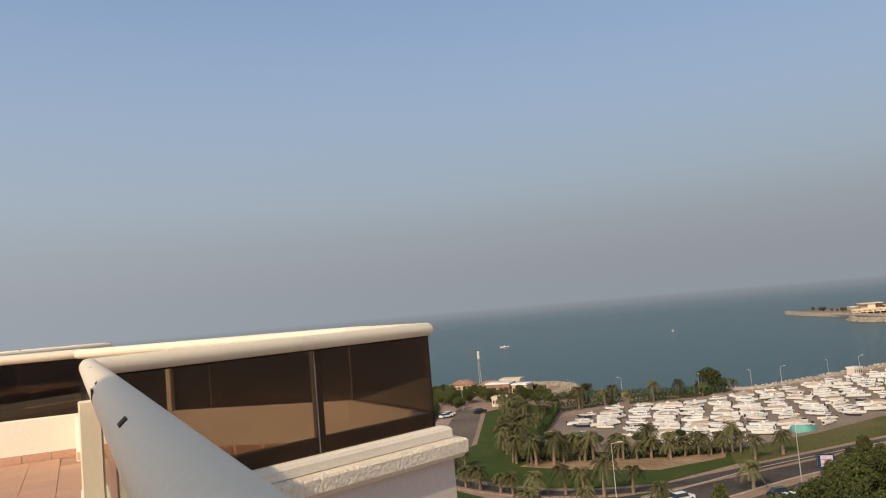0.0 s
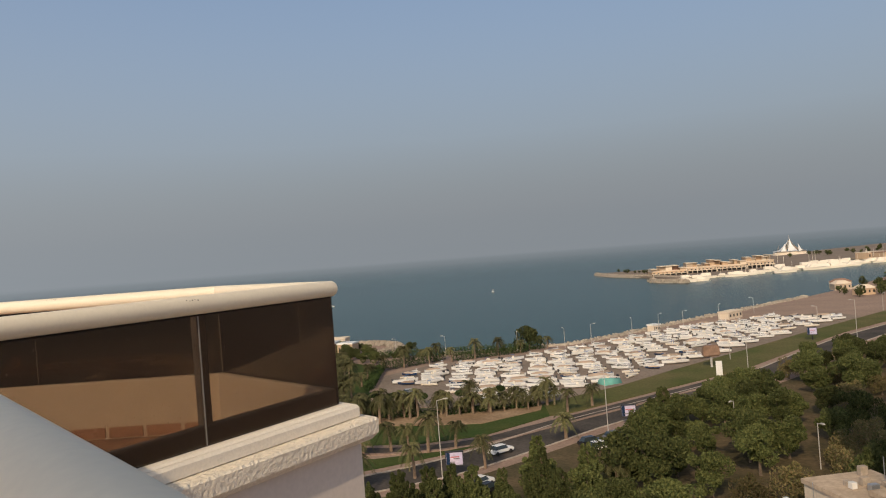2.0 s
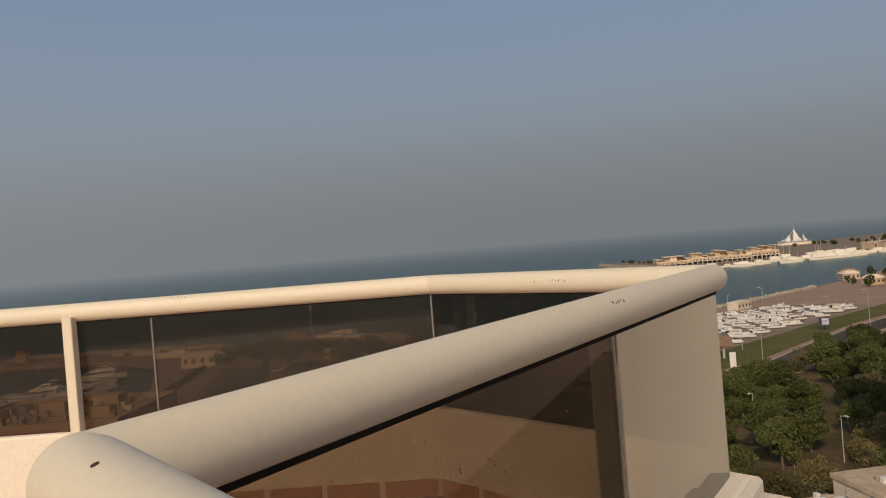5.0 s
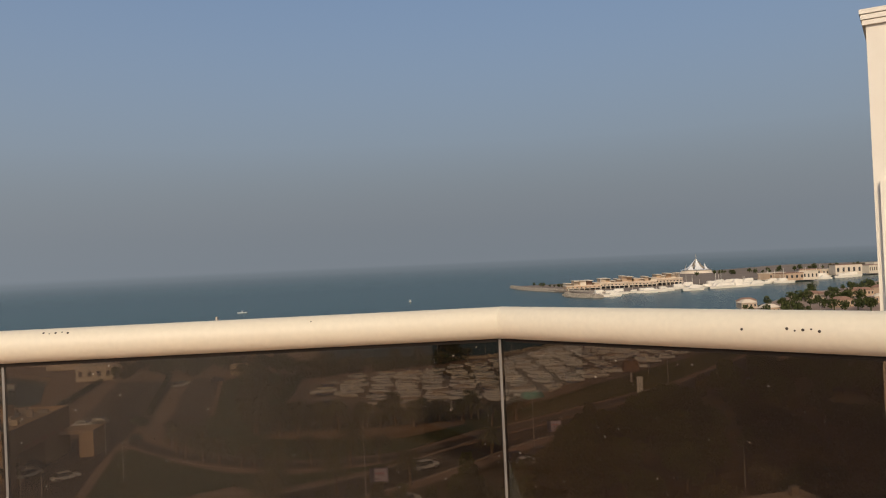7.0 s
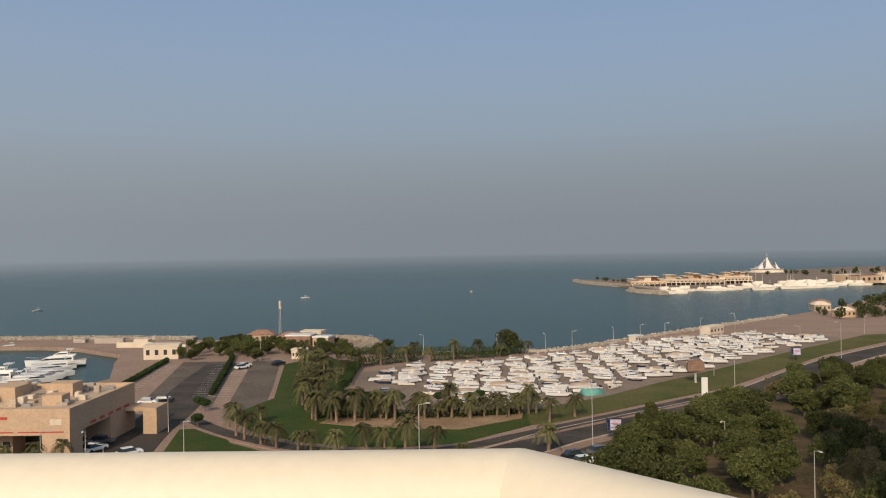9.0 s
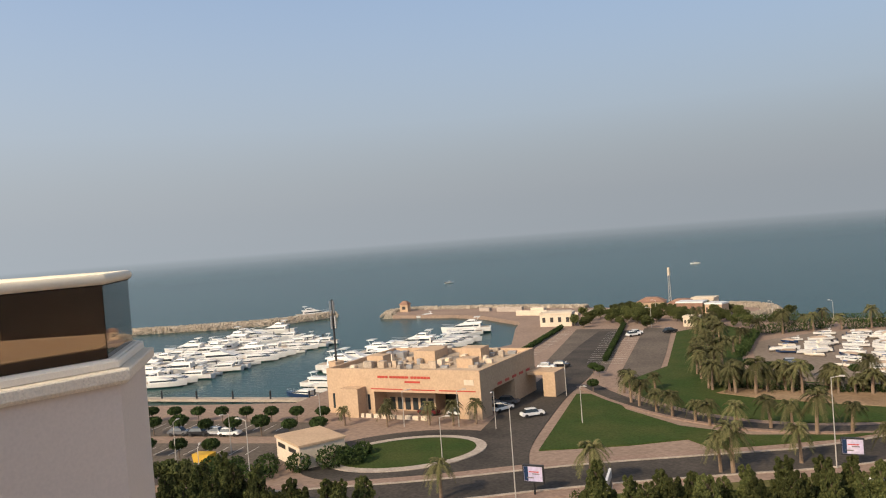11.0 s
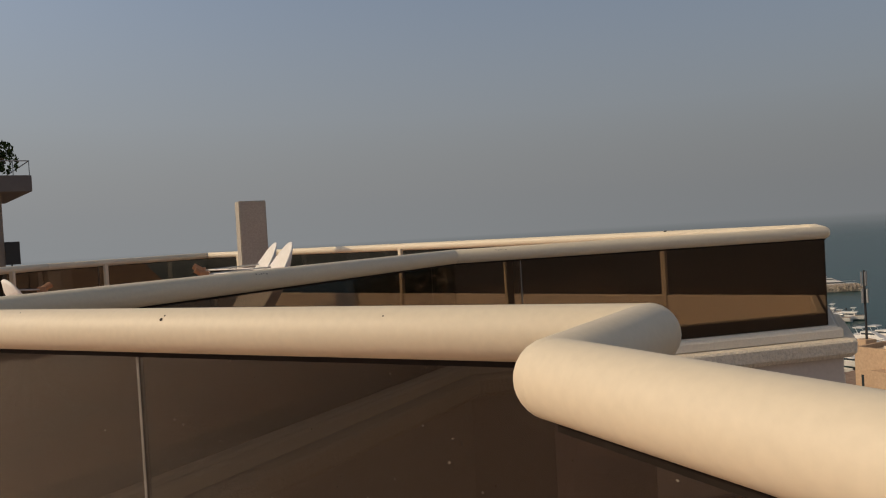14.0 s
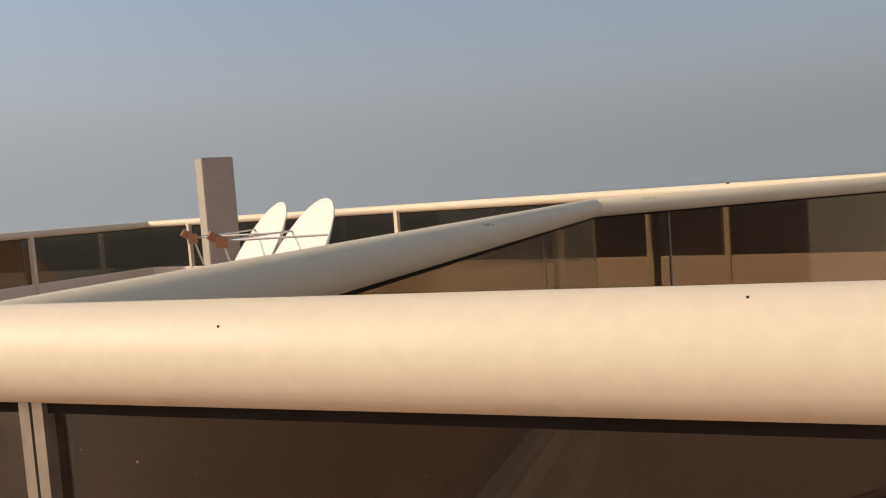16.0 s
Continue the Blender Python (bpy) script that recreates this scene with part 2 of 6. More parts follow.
M_COPPER = mat("brown_plastic_feed", (0.32, 0.16, 0.08), 0.5, 8, 0.1, 0.0)
M_SEA = water_mat()
M_SAND = mat("sandy_pink_paving", (0.30, 0.215, 0.165), 0.95, 0.06, 0.22, 0.2, fine=1.2, color2=(0.215, 0.155, 0.12), distance=0.05, spec=0.12)
M_PAVE = mat("pink_paving", (0.255, 0.175, 0.135), 0.95, 0.10, 0.2, 0.2, fine=1.6, color2=(0.32, 0.235, 0.18), distance=0.04, spec=0.12)
M_KERB = mat("pale_kerb", (0.44, 0.37, 0.31), 0.9, 0.5, 0.2, 0.1, fine=3, spec=0.12)
M_ROAD = mat("worn_asphalt", (0.046, 0.041, 0.036), 0.9, 0.10, 0.30, 0.2, fine=2.0, color2=(0.10, 0.084, 0.070), distance=0.02, spec=0.12)
M_LOT = mat("faded_asphalt", (0.15, 0.122, 0.098), 0.95, 0.07, 0.28, 0.2, fine=1.5, color2=(0.078, 0.066, 0.055), distance=0.02, spec=0.12)
M_YARD = mat("dusty_concrete", (0.235, 0.185, 0.145), 0.95, 0.07, 0.25, 0.2, fine=1.2, color2=(0.155, 0.125, 0.10), distance=0.03, spec=0.12)
M_LINE = mat("road_paint", (0.62, 0.58, 0.52), 0.8, 0.8, 0.3, 0.0)
M_GRASS = mat("watered_grass", (0.034, 0.060, 0.013), 0.95, 0.13, 0.35, 0.6, fine=3.0, color2=(0.062, 0.072, 0.020), distance=0.12, spec=0.12)
M_DRYGRASS = mat("dry_grass", (0.070, 0.082, 0.022), 0.95, 0.06, 0.3, 0.6, fine=2.5, color2=(0.14, 0.112, 0.050), distance=0.12, spec=0.12)
M_EARTH = mat("brown_earth", (0.22, 0.145, 0.085), 0.95, 0.12, 0.25, 0.6, fine=1.8, color2=(0.36, 0.26, 0.17), distance=0.15, spec=0.12)
M_SCRUB = mat("leaf_litter_scrub", (0.065, 0.055, 0.028), 0.95, 0.15, 0.3, 0.7, fine=1.5, color2=(0.15, 0.105, 0.06), distance=0.2, spec=0.12)
M_ROCK = mat("breakwater_rock", (0.36, 0.305, 0.24), 0.95, 0.4, 0.3, 0.5, fine=2.0, object_vary=0.2, distance=0.2, spec=0.12)
M_BUFF = mat("buff_sandstone_cladding", (0.50, 0.355, 0.235), 0.85, 0.3, 0.12, 0.1, fine=2.5, color2=(0.41, 0.285, 0.185), spec=0.12)
M_BUFF2 = mat("pale_render", (0.66, 0.55, 0.42), 0.9, 0.3, 0.10, 0.1, fine=2.5, spec=0.12)
M_ROOFTOP = mat("dusty_roof_screed", (0.50, 0.39, 0.285), 0.95, 0.25, 0.2, 0.2, fine=2.0, spec=0.12)
M_DARK = mat("dark_opening", (0.030, 0.026, 0.023), 0.5, 2, 0.2, 0.0)
M_WINDOW = mat("dark_window_glass", (0.03, 0.04, 0.045), 0.08, 1, 0.1, 0.0)
M_GREENWIN = mat("green_window_glass", (0.03, 0.11, 0.09), 0.08, 1, 0.1, 0.0)
M_RED = mat("red_sign_enamel", (0.45, 0.05, 0.03), 0.5, 2, 0.1, 0.0)
M_REDROOF = mat("clay_roof_tile", (0.27, 0.15, 0.10), 0.85, 0.4, 0.2, 0.3, fine=3)
M_TOWER = mat("grey_brown_cladding", (0.30, 0.25, 0.21), 0.85, 0.4, 0.08, 0.1, fine=2.5)
M_TOWER2 = mat("dark_grey_cladding", (0.16, 0.14, 0.13), 0.8, 0.4, 0.08, 0.1, fine=2.5)
M_HULL = mat("white_gelcoat", (0.70, 0.675, 0.63), 0.25, 0.5, 0.05, 0.0, fine=3, object_vary=0.06)
M_CREAMHULL = mat("cream_gelcoat", (0.72, 0.64, 0.52), 0.3, 0.5, 0.06, 0.0, fine=3, object_vary=0.1)
M_BLUE = mat("blue_canvas", (0.04, 0.11, 0.28), 0.7, 0.8, 0.15, 0.0)
M_NAVY = mat("dark_blue_gelcoat", (0.02, 0.04, 0.09), 0.25, 0.6, 0.1, 0.0)
M_TEAL = mat("teal_canvas", (0.13, 0.36, 0.30), 0.8, 0.8, 0.15, 0.0)
M_WOODHULL = mat("varnished_hull_wood", (0.26, 0.085, 0.035), 0.5, 0.8, 0.2, 0.0)
M_TAN = mat("tan_canvas", (0.40, 0.30, 0.22), 0.85, 0.6, 0.2, 0.0, object_vary=0.3)
M_TIMBER = mat("grey_jetty_timber", (0.40, 0.33, 0.26), 0.9, 0.5, 0.2, 0.2, fine=3)
M_POLE = mat("pale_lamp_pole", (0.42, 0.39, 0.35), 0.6, 2, 0.1, 0.0)
M_BLACK = mat("black_frame", (0.02, 0.02, 0.022), 0.5, 3, 0.1, 0.0)
M_POSTER = mat("lilac_poster", (0.44, 0.40, 0.56), 0.4, 0.5, 0.2, 0.0, fine=2, color2=(0.60, 0.52, 0.56))
M_TRUNK = mat("palm_trunk", (0.24, 0.165, 0.11), 0.95, 1.5, 0.25, 0.5, fine=8)
M_BARK = mat("grey_bark", (0.16, 0.115, 0.08), 0.95, 1.5, 0.25, 0.5, fine=8)
M_FROND = leaf_mat("palm_frond", (0.050, 0.058, 0.020), (0.125, 0.108, 0.050))
M_LEAF = leaf_mat("broad_leaf", (0.034, 0.047, 0.014), (0.098, 0.102, 0.034))
M_LEAFDRY = leaf_mat("dry_leaf", (0.085, 0.085, 0.030), (0.16, 0.115, 0.055))
M_CLIP = leaf_mat("clipped_leaf", (0.022, 0.040, 0.011), (0.046, 0.068, 0.020), 0.25)
M_TYRE = mat("rubber_tyre", (0.02, 0.02, 0.02), 0.9, 8, 0.1, 0.0)
CAR_PAINTS = [mat("car_paint_" + n, c, 0.25, 0.5, 0.03, 0.0, fine=4) for n, c in
              (("white", (0.72, 0.71, 0.69)), ("black", (0.02, 0.02, 0.022)), ("silver", (0.40, 0.40, 0.40)), ("maroon", (0.11, 0.02, 0.02)), ("grey", (0.12, 0.12, 0.125)))]


# ---- building blocks ----
def mesh_ob(name, bm, material, smooth=False):
    me = bpy.data.meshes.new(name)
    bm.normal_update()
    bm.to_mesh(me)
    bm.free()
    me.materials.append(material)
    if smooth:
        me.polygons.foreach_set("use_smooth", [True] * len(me.polygons))
    return new(name, me)


def part(name, bm, material, parent, label="", smooth=False):
    ob = mesh_ob(name, bm, material, smooth)
    ob.parent = parent
    if label:
        tagged(ob, label)
    return ob


def piece(name, me, parent, m):
    """One more object on a shared mesh."""
    ob = new(name, me)
    ob.parent = parent
    ob.matrix_basis = m
    return ob


def thing(name, label, category, group="", kind="", m=None):
    ob = new(name)
    ob.empty_display_size = 0.2
    if m is not None:
        ob.matrix_basis = m
    return tagged(ob, label, category, group, kind)


def box(bm, x0, x1, y0, y1, z0, z1, taper=0.0, m=None):
    """A box; taper draws in the top by that share of its width and depth."""
    cx, cy, hx, hy = (x0 + x1) / 2, (y0 + y1) / 2, (x1 - x0) / 2, (y1 - y0) / 2
    vs = []
    for z, k in ((z0, 1.0), (z1, 1.0 - taper)):
        for sx, sy in ((-1, -1), (1, -1), (1, 1), (-1, 1)):
            p = Vector((cx + sx * hx * k, cy + sy * hy * k, z))
            vs.append(bm.verts.new(m @ p if m else p))
    for f in ((3, 2, 1, 0), (4, 5, 6, 7), (0, 1, 5, 4), (1, 2, 6, 5), (2, 3, 7, 6), (3, 0, 4, 7)):
        bm.faces.new([vs[i] for i in f])
    return vs


def tube(bm, a, b, r0, r1=None, n=8, caps=True):
    a, b = Vector(a), Vector(b)
    r1 = r0 if r1 is None else r1
    q = (b - a).to_track_quat("Z", "Y")
    rings = []
    for p, r in ((a, r0), (b, r1)):
        rings.append([bm.verts.new(p + q @ Vector((math.cos(i * math.tau / n) * r, math.sin(i * math.tau / n) * r, 0))) for i in range(n)])
    for i in range(n):
        bm.faces.new((rings[0][i], rings[0][(i + 1) % n], rings[1][(i + 1) % n], rings[1][i]))
    if caps:
        bm.faces.new(rings[0][::-1])
        bm.faces.new(rings[1])


def capsule(bm, a, b, r, n=28, k=7):
    """A round bar with domed ends."""
    a, b = Vector(a), Vector(b)
    q = (b - a).to_track_quat("Z", "Y")
    rows = [(a, -math.pi / 2 + math.pi / 2 * i / k) for i in range(1, k + 1)] + [(b, math.pi / 2 * i / k) for i in range(0, k)]
    rings = [[bm.verts.new(p + q @ Vector((math.cos(j * math.tau / n) * r * math.cos(t), math.sin(j * math.tau / n) * r * math.cos(t), r * math.sin(t)))) for j in range(n)] for p, t in rows]
    for s, u in zip(rings, rings[1:]):
        for j in range(n):
            bm.faces.new((s[j], s[(j + 1) % n], u[(j + 1) % n], u[j]))
    lo, hi = bm.verts.new(a + q @ Vector((0, 0, -r))), bm.verts.new(b + q @ Vector((0, 0, r)))
    for j in range(n):
        bm.faces.new((rings[0][(j + 1) % n], rings[0][j], lo))
        bm.faces.new((rings[-1][j], rings[-1][(j + 1) % n], hi))


def offset_line(pts, d):
    """A plan line moved to its right by d, mitred."""
    out = []
    for i, p in enumerate(pts):
        ns = []
        for a, b in ((i - 1, i), (i, i + 1)):
            if a >= 0 and b < len(pts):
                v = Vector((pts[b][0] - pts[a][0], pts[b][1] - pts[a][1])).normalized()
                ns.append(Vector((v.y, -v.x)))
        n = ns[0] if len(ns) == 1 else (ns[0] + ns[1]) / (1 + ns[0].dot(ns[1]))
        out.append((p[0] + n.x * d, p[1] + n.y * d))
    return out


def sweep(bm, pts, profile):
    """A closed profile of (offset to the right, height) led along a plan line."""
    cols = [[bm.verts.new((*offset_line(pts, d)[i], z)) for d, z in profile] for i in range(len(pts))]
    k = len(profile)
    for a, b in zip(cols, cols[1:]):
        for j in range(k):
            bm.faces.new((a[j], b[j], b[(j + 1) % k], a[(j + 1) % k]))
    bm.faces.new(cols[0])
    bm.faces.new(cols[-1][::-1])
    bmesh.ops.recalc_face_normals(bm, faces=bm.faces)


def slab(bm, pts, z0, z1):
    """A plan polygon, extruded."""
    lo, hi = [bm.verts.new((x, y, z0)) for x, y in pts], [bm.verts.new((x, y, z1)) for x, y in pts]
    top = bm.faces.new(hi)
    bm.faces.new(lo[::-1])
    for i in range(len(pts)):
        j = (i + 1) % len(pts)
        bm.faces.new((lo[i], lo[j], hi[j], hi[i]))
    bmesh.ops.recalc_face_normals(bm, faces=bm.faces)
    bmesh.ops.triangulate(bm, faces=[f for f in bm.faces if len(f.verts) > 4])


def smooth_line(pts, n=6):
    """A soft line through plan points."""
    p = [Vector(q) for q in pts]
    p = [2 * p[0] - p[1]] + p + [2 * p[-1] - p[-2]]
    out = []
    for a, b, c, d in zip(p, p[1:], p[2:], p[3:]):
        for i in range(n):
            t = i / n
            out.append(tuple(0.5 * (2 * b + (c - a) * t + (2 * a - 5 * b + 4 * c - d) * t * t + (3 * b - a - 3 * c + d) * t ** 3)))
    return out + [tuple(p[-2])]


def ribbon(bm, pts, w, z0, z1):
    sweep(bm, pts, [(-w / 2, z0), (-w / 2, z1), (w / 2, z1), (w / 2, z0)])


def inside(p, poly):
    c = False
    for (x0, y0), (x1, y1) in zip(poly, poly[1:] + poly[:1]):
        if (y0 > p[1]) != (y1 > p[1]) and p[0] < (x1 - x0) * (p[1] - y0) / (y1 - y0) + x0:
            c = not c
    return c


# ---- sea, ground ----
SEA_Z = -1.4
bm = bmesh.new()
bmesh.ops.create_grid(bm, x_segments=24, y_segments=24, size=4700)
for v in bm.verts:
    v.co.z = SEA_Z
tagged(mesh_ob("water", bm, M_SEA), "calm teal sea water under summer haze", "sea", kind="structure")

# bowl-shaped glowing sheet that paints the haze over the distant water
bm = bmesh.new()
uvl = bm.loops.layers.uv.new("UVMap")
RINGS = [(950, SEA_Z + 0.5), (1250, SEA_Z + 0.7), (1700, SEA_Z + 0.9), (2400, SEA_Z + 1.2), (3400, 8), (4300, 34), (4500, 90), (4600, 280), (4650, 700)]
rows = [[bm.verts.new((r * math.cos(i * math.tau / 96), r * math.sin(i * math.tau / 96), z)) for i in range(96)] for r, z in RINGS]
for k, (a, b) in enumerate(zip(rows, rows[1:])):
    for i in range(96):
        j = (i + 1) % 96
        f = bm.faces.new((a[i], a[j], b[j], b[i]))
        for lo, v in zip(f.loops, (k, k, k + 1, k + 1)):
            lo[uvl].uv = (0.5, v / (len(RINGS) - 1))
hz = tagged(mesh_ob("backdrop", bm, painted_haze_mat(), True), "glowing sheet painted as grey summer haze on the sea horizon", "haze", kind="structure")
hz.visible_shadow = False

LAND = [(-3000, -600), (-420, -50), (-300, 22), (-186, 87), (-154, 106), (-159, 118), (-161, 150), (-163, 189), (-186, 218), (-197, 234), (-226, 246), (-244, 248), (-277, 241), (-290, 248),
        (-290, 262), (-240, 275), (-203, 278), (-165, 284), (-146, 290), (-128, 286), (-120, 272), (-122, 255), (-97, 256), (-62, 268), (-48, 281), (-14, 342), (30, 420), (60, 480), (95, 570), (150, 640), (200, 760), (260, 900), (430, 1010), (900, 1300), (3000, 2500), (3000, -3000), (-3000, -3000)]
bm = bmesh.new()
slab(bm, LAND, -6, 0)
tagged(mesh_ob("ground", bm, M_SAND), "sandy pink paved ground along the shore", "ground", kind="structure")
ISLE = [(-135, 843), (-112, 780), (-66, 705), (-45, 655), (-10, 672), (34, 738), (60, 790), (140, 880), (200, 930), (430, 1009), (600, 1250), (200, 1290), (60, 1090), (0, 960), (-60, 880)]
bm = bmesh.new()
slab(bm, ISLE, -6, 0.2)
tagged(mesh_ob("ground_headland", bm, M_YARD), "low sandy headland across the bay", "ground", kind="structure")


def flat(name, pts, h, material, label, category):
    bm = bmesh.new()
    slab(bm, pts, -0.3, h)
    return tagged(mesh_ob(name, bm, material), label, category, kind="structure")


ROAD = smooth_line([(-230, -70), (-160, 5), (-112, 53), (-87, 77.5), (-75, 92), (-67, 101), (-58, 110), (-47, 121.5), (-38, 137), (-30, 152.5), (-19.5, 168), (-8, 184), (5, 206), (33, 268), (85, 350), (160, 465), (300, 640)])
bm = bmesh.new()
ribbon(bm, ROAD, 15.0, -0.2, 0.10)
tagged(mesh_ob("pavement", bm, M_PAVE), "pink paved footway beside the coast road", "pavement", kind="structure")
bm = bmesh.new()
ribbon(bm, ROAD, 9.0, -0.2, 0.12)
tagged(mesh_ob("road", bm, M_ROAD), "worn dark asphalt coast road", "road", kind="structure")
for side in (-1, 1):
    bm = bmesh.new()
    ln = offset_line(ROAD, side * 4.7)
    ribbon(bm, ln, 0.35, -0.1, 0.26)
    tagged(mesh_ob("kerb", bm, M_KERB), "pale concrete kerb along the coast road", "kerb", kind="structure")
ACCESS = smooth_line([(-80, 88), (-90, 100), (-100, 118), (-109, 136), (-117, 155), (-133, 188), (-148, 222)])
bm = bmesh.new()
ribbon(bm, ACCESS, 10.5, -0.2, 0.075)
tagged(mesh_ob("road_access", bm, M_ROAD), "faded asphalt access road to the pier", "road", kind="structure")
oval_c, oval_d = Vector((-101.5, 91.5)), Vector((0.55, 0.83)).normalized()
def oval(a, b):
    n = Vector((-oval_d.y, oval_d.x))
    return [tuple(oval_c + oval_d * a * math.cos(t) + n * b * math.sin(t)) for t in (i * math.tau / 36 for i in range(36))]
flat("road_loop", oval(17.5, 13.8), 0.05, M_ROAD, "asphalt turning loop round an oval lawn", "road")
flat("kerb_loop", oval(12.9, 9.6), 0.20, M_KERB, "pale kerb round the oval lawn", "kerb")
flat("lawn_oval", oval(11.2, 7.9), 0.27, M_GRASS, "mown green oval lawn inside the loop", "lawn")
flat("lawn", [(-84, 103), (-103, 139), (-97, 142), (-87, 132), (-73, 126), (-61, 126), (-50, 132), (-45, 137), (-49, 130), (-62, 116.5), (-68, 119.5), (-74, 112)], 0.20, M_GRASS, "mown green lawn ringed by date palms", "lawn")
flat("lawn_garden", [(-101, 152), (-89, 142), (-76, 136.5), (-66, 135.5), (-57, 137), (-47, 143), (-38, 160), (-41, 171), (-56, 169), (-64, 168), (-75, 167), (-85, 176), (-92, 190), (-97, 206), (-106, 230), (-124, 242), (-128, 224), (-102, 173)], 0.16, M_GRASS, "green garden strip with palms beside the yard", "lawn")
GARDEN_PATH = smooth_line([(-106, 147.5), (-98, 142), (-88.7, 137), (-76.7, 132.6), (-66, 131.3), (-57.5, 132.6), (-46.5, 138.5), (-39, 149), (-30, 162), (-19, 178), (-8, 194)])
bm = bmesh.new()
ribbon(bm, GARDEN_PATH, 5.4, -0.2, 0.215)
tagged(mesh_ob("pavement_garden", bm, M_PAVE), "pink paved edge of the garden lane", "pavement", kind="structure")
bm = bmesh.new()
ribbon(bm, GARDEN_PATH, 3.4, -0.2, 0.235)
tagged(mesh_ob("road_garden", bm, M_ROAD), "narrow dark asphalt lane between the palms", "road", kind="structure")
flat("earth_bank", [(-79, 151), (-70, 150), (-60, 151), (-50, 152.5), (-41, 165), (-42, 170.5), (-56, 168), (-70, 165.5), (-78, 159)], 0.24, M_EARTH, "brown earth bed under the palms", "earth")
flat("lawn_strip", [(-42, 172), (-37, 179), (-28, 192), (-17, 214), (5, 255), (20, 284), (50, 338), (75, 352), (62, 332), (29, 278), (0, 213), (-11, 197), (-22, 181), (-34, 163), (-38, 160)], 0.18, M_DRYGRASS, "patchy dry grass strip beside the road", "grass")
flat("parking_pier", [(-128, 158), (-112, 163), (-139, 213), (-150, 226), (-163, 222)], 0.06, M_LOT, "worn asphalt car park on the pier", "car park")
flat("parking_second", [(-107, 161), (-96, 158), (-112, 190), (-134, 232), (-142, 229)], 0.06, M_LOT, "worn asphalt second lane of parking", "car park")
flat("parking_row", [(-172, 79), (-131, 98), (-125, 90), (-165, 68)], 0.06, M_LOT, "asphalt parking lane by the quay", "car park")
flat("parking_row_near", [(-160, 65), (-121, 87), (-114, 76), (-152, 50)], 0.06, M_LOT, "asphalt parking lane behind the hedge", "car park")
YARD = [(-84, 177), (-75, 168), (-60, 170), (-42, 172.5), (-37, 180), (-28, 193), (-17, 215), (5, 256), (20, 285), (40, 322), (34, 340), (10, 338), (-14, 318), (-34, 292), (-52, 264), (-74, 240), (-90, 234), (-98, 214), (-94, 200), (-88, 188)]
flat("yard", YARD, 0.10, M_YARD, "dusty concrete boat storage yard", "yard")
flat("wood_ground", [(-42, 118), (-30, 146), (-12, 172), (8, 210), (40, 262), (110, 330), (120, 200), (70, 80), (-20, 60), (-50, 85)], 0.08, M_SCRUB, "brown earth and scrub under the trees", "earth")
flat("verge", [(-70, 84), (-55, 103), (-42, 118), (-50, 80), (-75, 55), (-95, 52), (-92, 62)], 0.09, M_DRYGRASS, "dry grass verge beside the coast road", "grass")
flat("side_road", [(-90, 45), (-63, 74), (-57, 80), (-50, 72), (-55, 66), (-80, 38)], 0.11, M_ROAD, "asphalt side street with parked cars", "road")

# ---- roof terrace ----
ZR, ZF, ZG, ZI = 34.0, 32.86, 33.22, 33.33
R0, Q1, TIP_A, KINK_A = (2.2, 0.965), (-4.43, 5.19), (-3.88, 7.84), (-5.38, 8.69)
Q2, P2, Q_B, KINK_B = (-8.45, 7.76), (-8.755, 8.02), (-10.18, 6.10), (-13.32, 8.50)
TIP_B, KINK_B2, FAR_B, FAR_B2, END_B = (-13.57, 11.70), (-14.86, 12.50), (-22.60, 5.60), (-20.40, 3.50), (-17.5, 2.9)
EDGE = [R0, Q1, TIP_A, KINK_A, Q2, P2, Q_B, KINK_B, TIP_B, KINK_B2, FAR_B, FAR_B2, END_B]
BACK = [(-15, -2.5), (-4, -4.5), (3.4, -2.0)]

bm = bmesh.new()
slab(bm, EDGE + BACK, ZF - 0.35, ZF - 0.012)
terrace = tagged(mesh_ob("floor_terrace", bm, M_GROUT), "terracotta tiled roof terrace floor", "floor", kind="structure")
bm = bmesh.new()
sweep(bm, EDGE, [(-0.075, ZF - 0.3), (-0.075, ZI - 0.012), (-0.065, ZI), (-0.018, ZI), (-0.010, ZI - 0.01), (-0.010, ZG), (0.06, ZG), (0.075, ZG - 0.012), (0.075, ZF - 0.3)])
tagged(mesh_ob("wall_parapet", bm, M_STUCCO), "low cream stucco parapet under the glass", "parapet", kind="structure")
bm = bmesh.new()
sweep(bm, EDGE, [(0.076, ZG - 0.09), (0.076, ZG - 0.015), (0.098, ZG - 0.012), (0.110, ZG - 0.03), (0.110, ZG - 0.09)])
tagged(mesh_ob("trim_parapet", bm, M_STUCCO), "stepped cream moulding at the foot of the glass", "moulding", kind="structure")
bm = bmesh.new()
sweep(bm, EDGE, [(0.06, ZG - 0.25), (0.06, ZG - 0.092), (0.195, ZG - 0.105), (0.210, ZG - 0.12), (0.205, ZG - 0.21), (0.165, ZG - 0.25)])
tagged(mesh_ob("trim_coping", bm, M_ROUGH), "rough-cast cream coping ledge round the terrace", "coping", kind="structure")
bm = bmesh.new()
body = offset_line(EDGE, 0.105)
slab(bm, body + BACK, 0.0, ZF - 0.36)
sweep(bm, EDGE, [(0.08, ZF - 0.361), (0.08, ZG - 0.252), (0.105, ZG - 0.252), (0.105, ZF - 0.361)])
tagged(mesh_ob("wall_building", bm, M_WALL), "pale plastered apartment block below the terrace", "building", kind="structure")
bm = bmesh.new()
slab(bm, [(-1.95, -4.5), (6.5, -3.6), (6.5, -9.0), (-1.95, -9.0)], ZF - 0.4, ZF + 8.5)
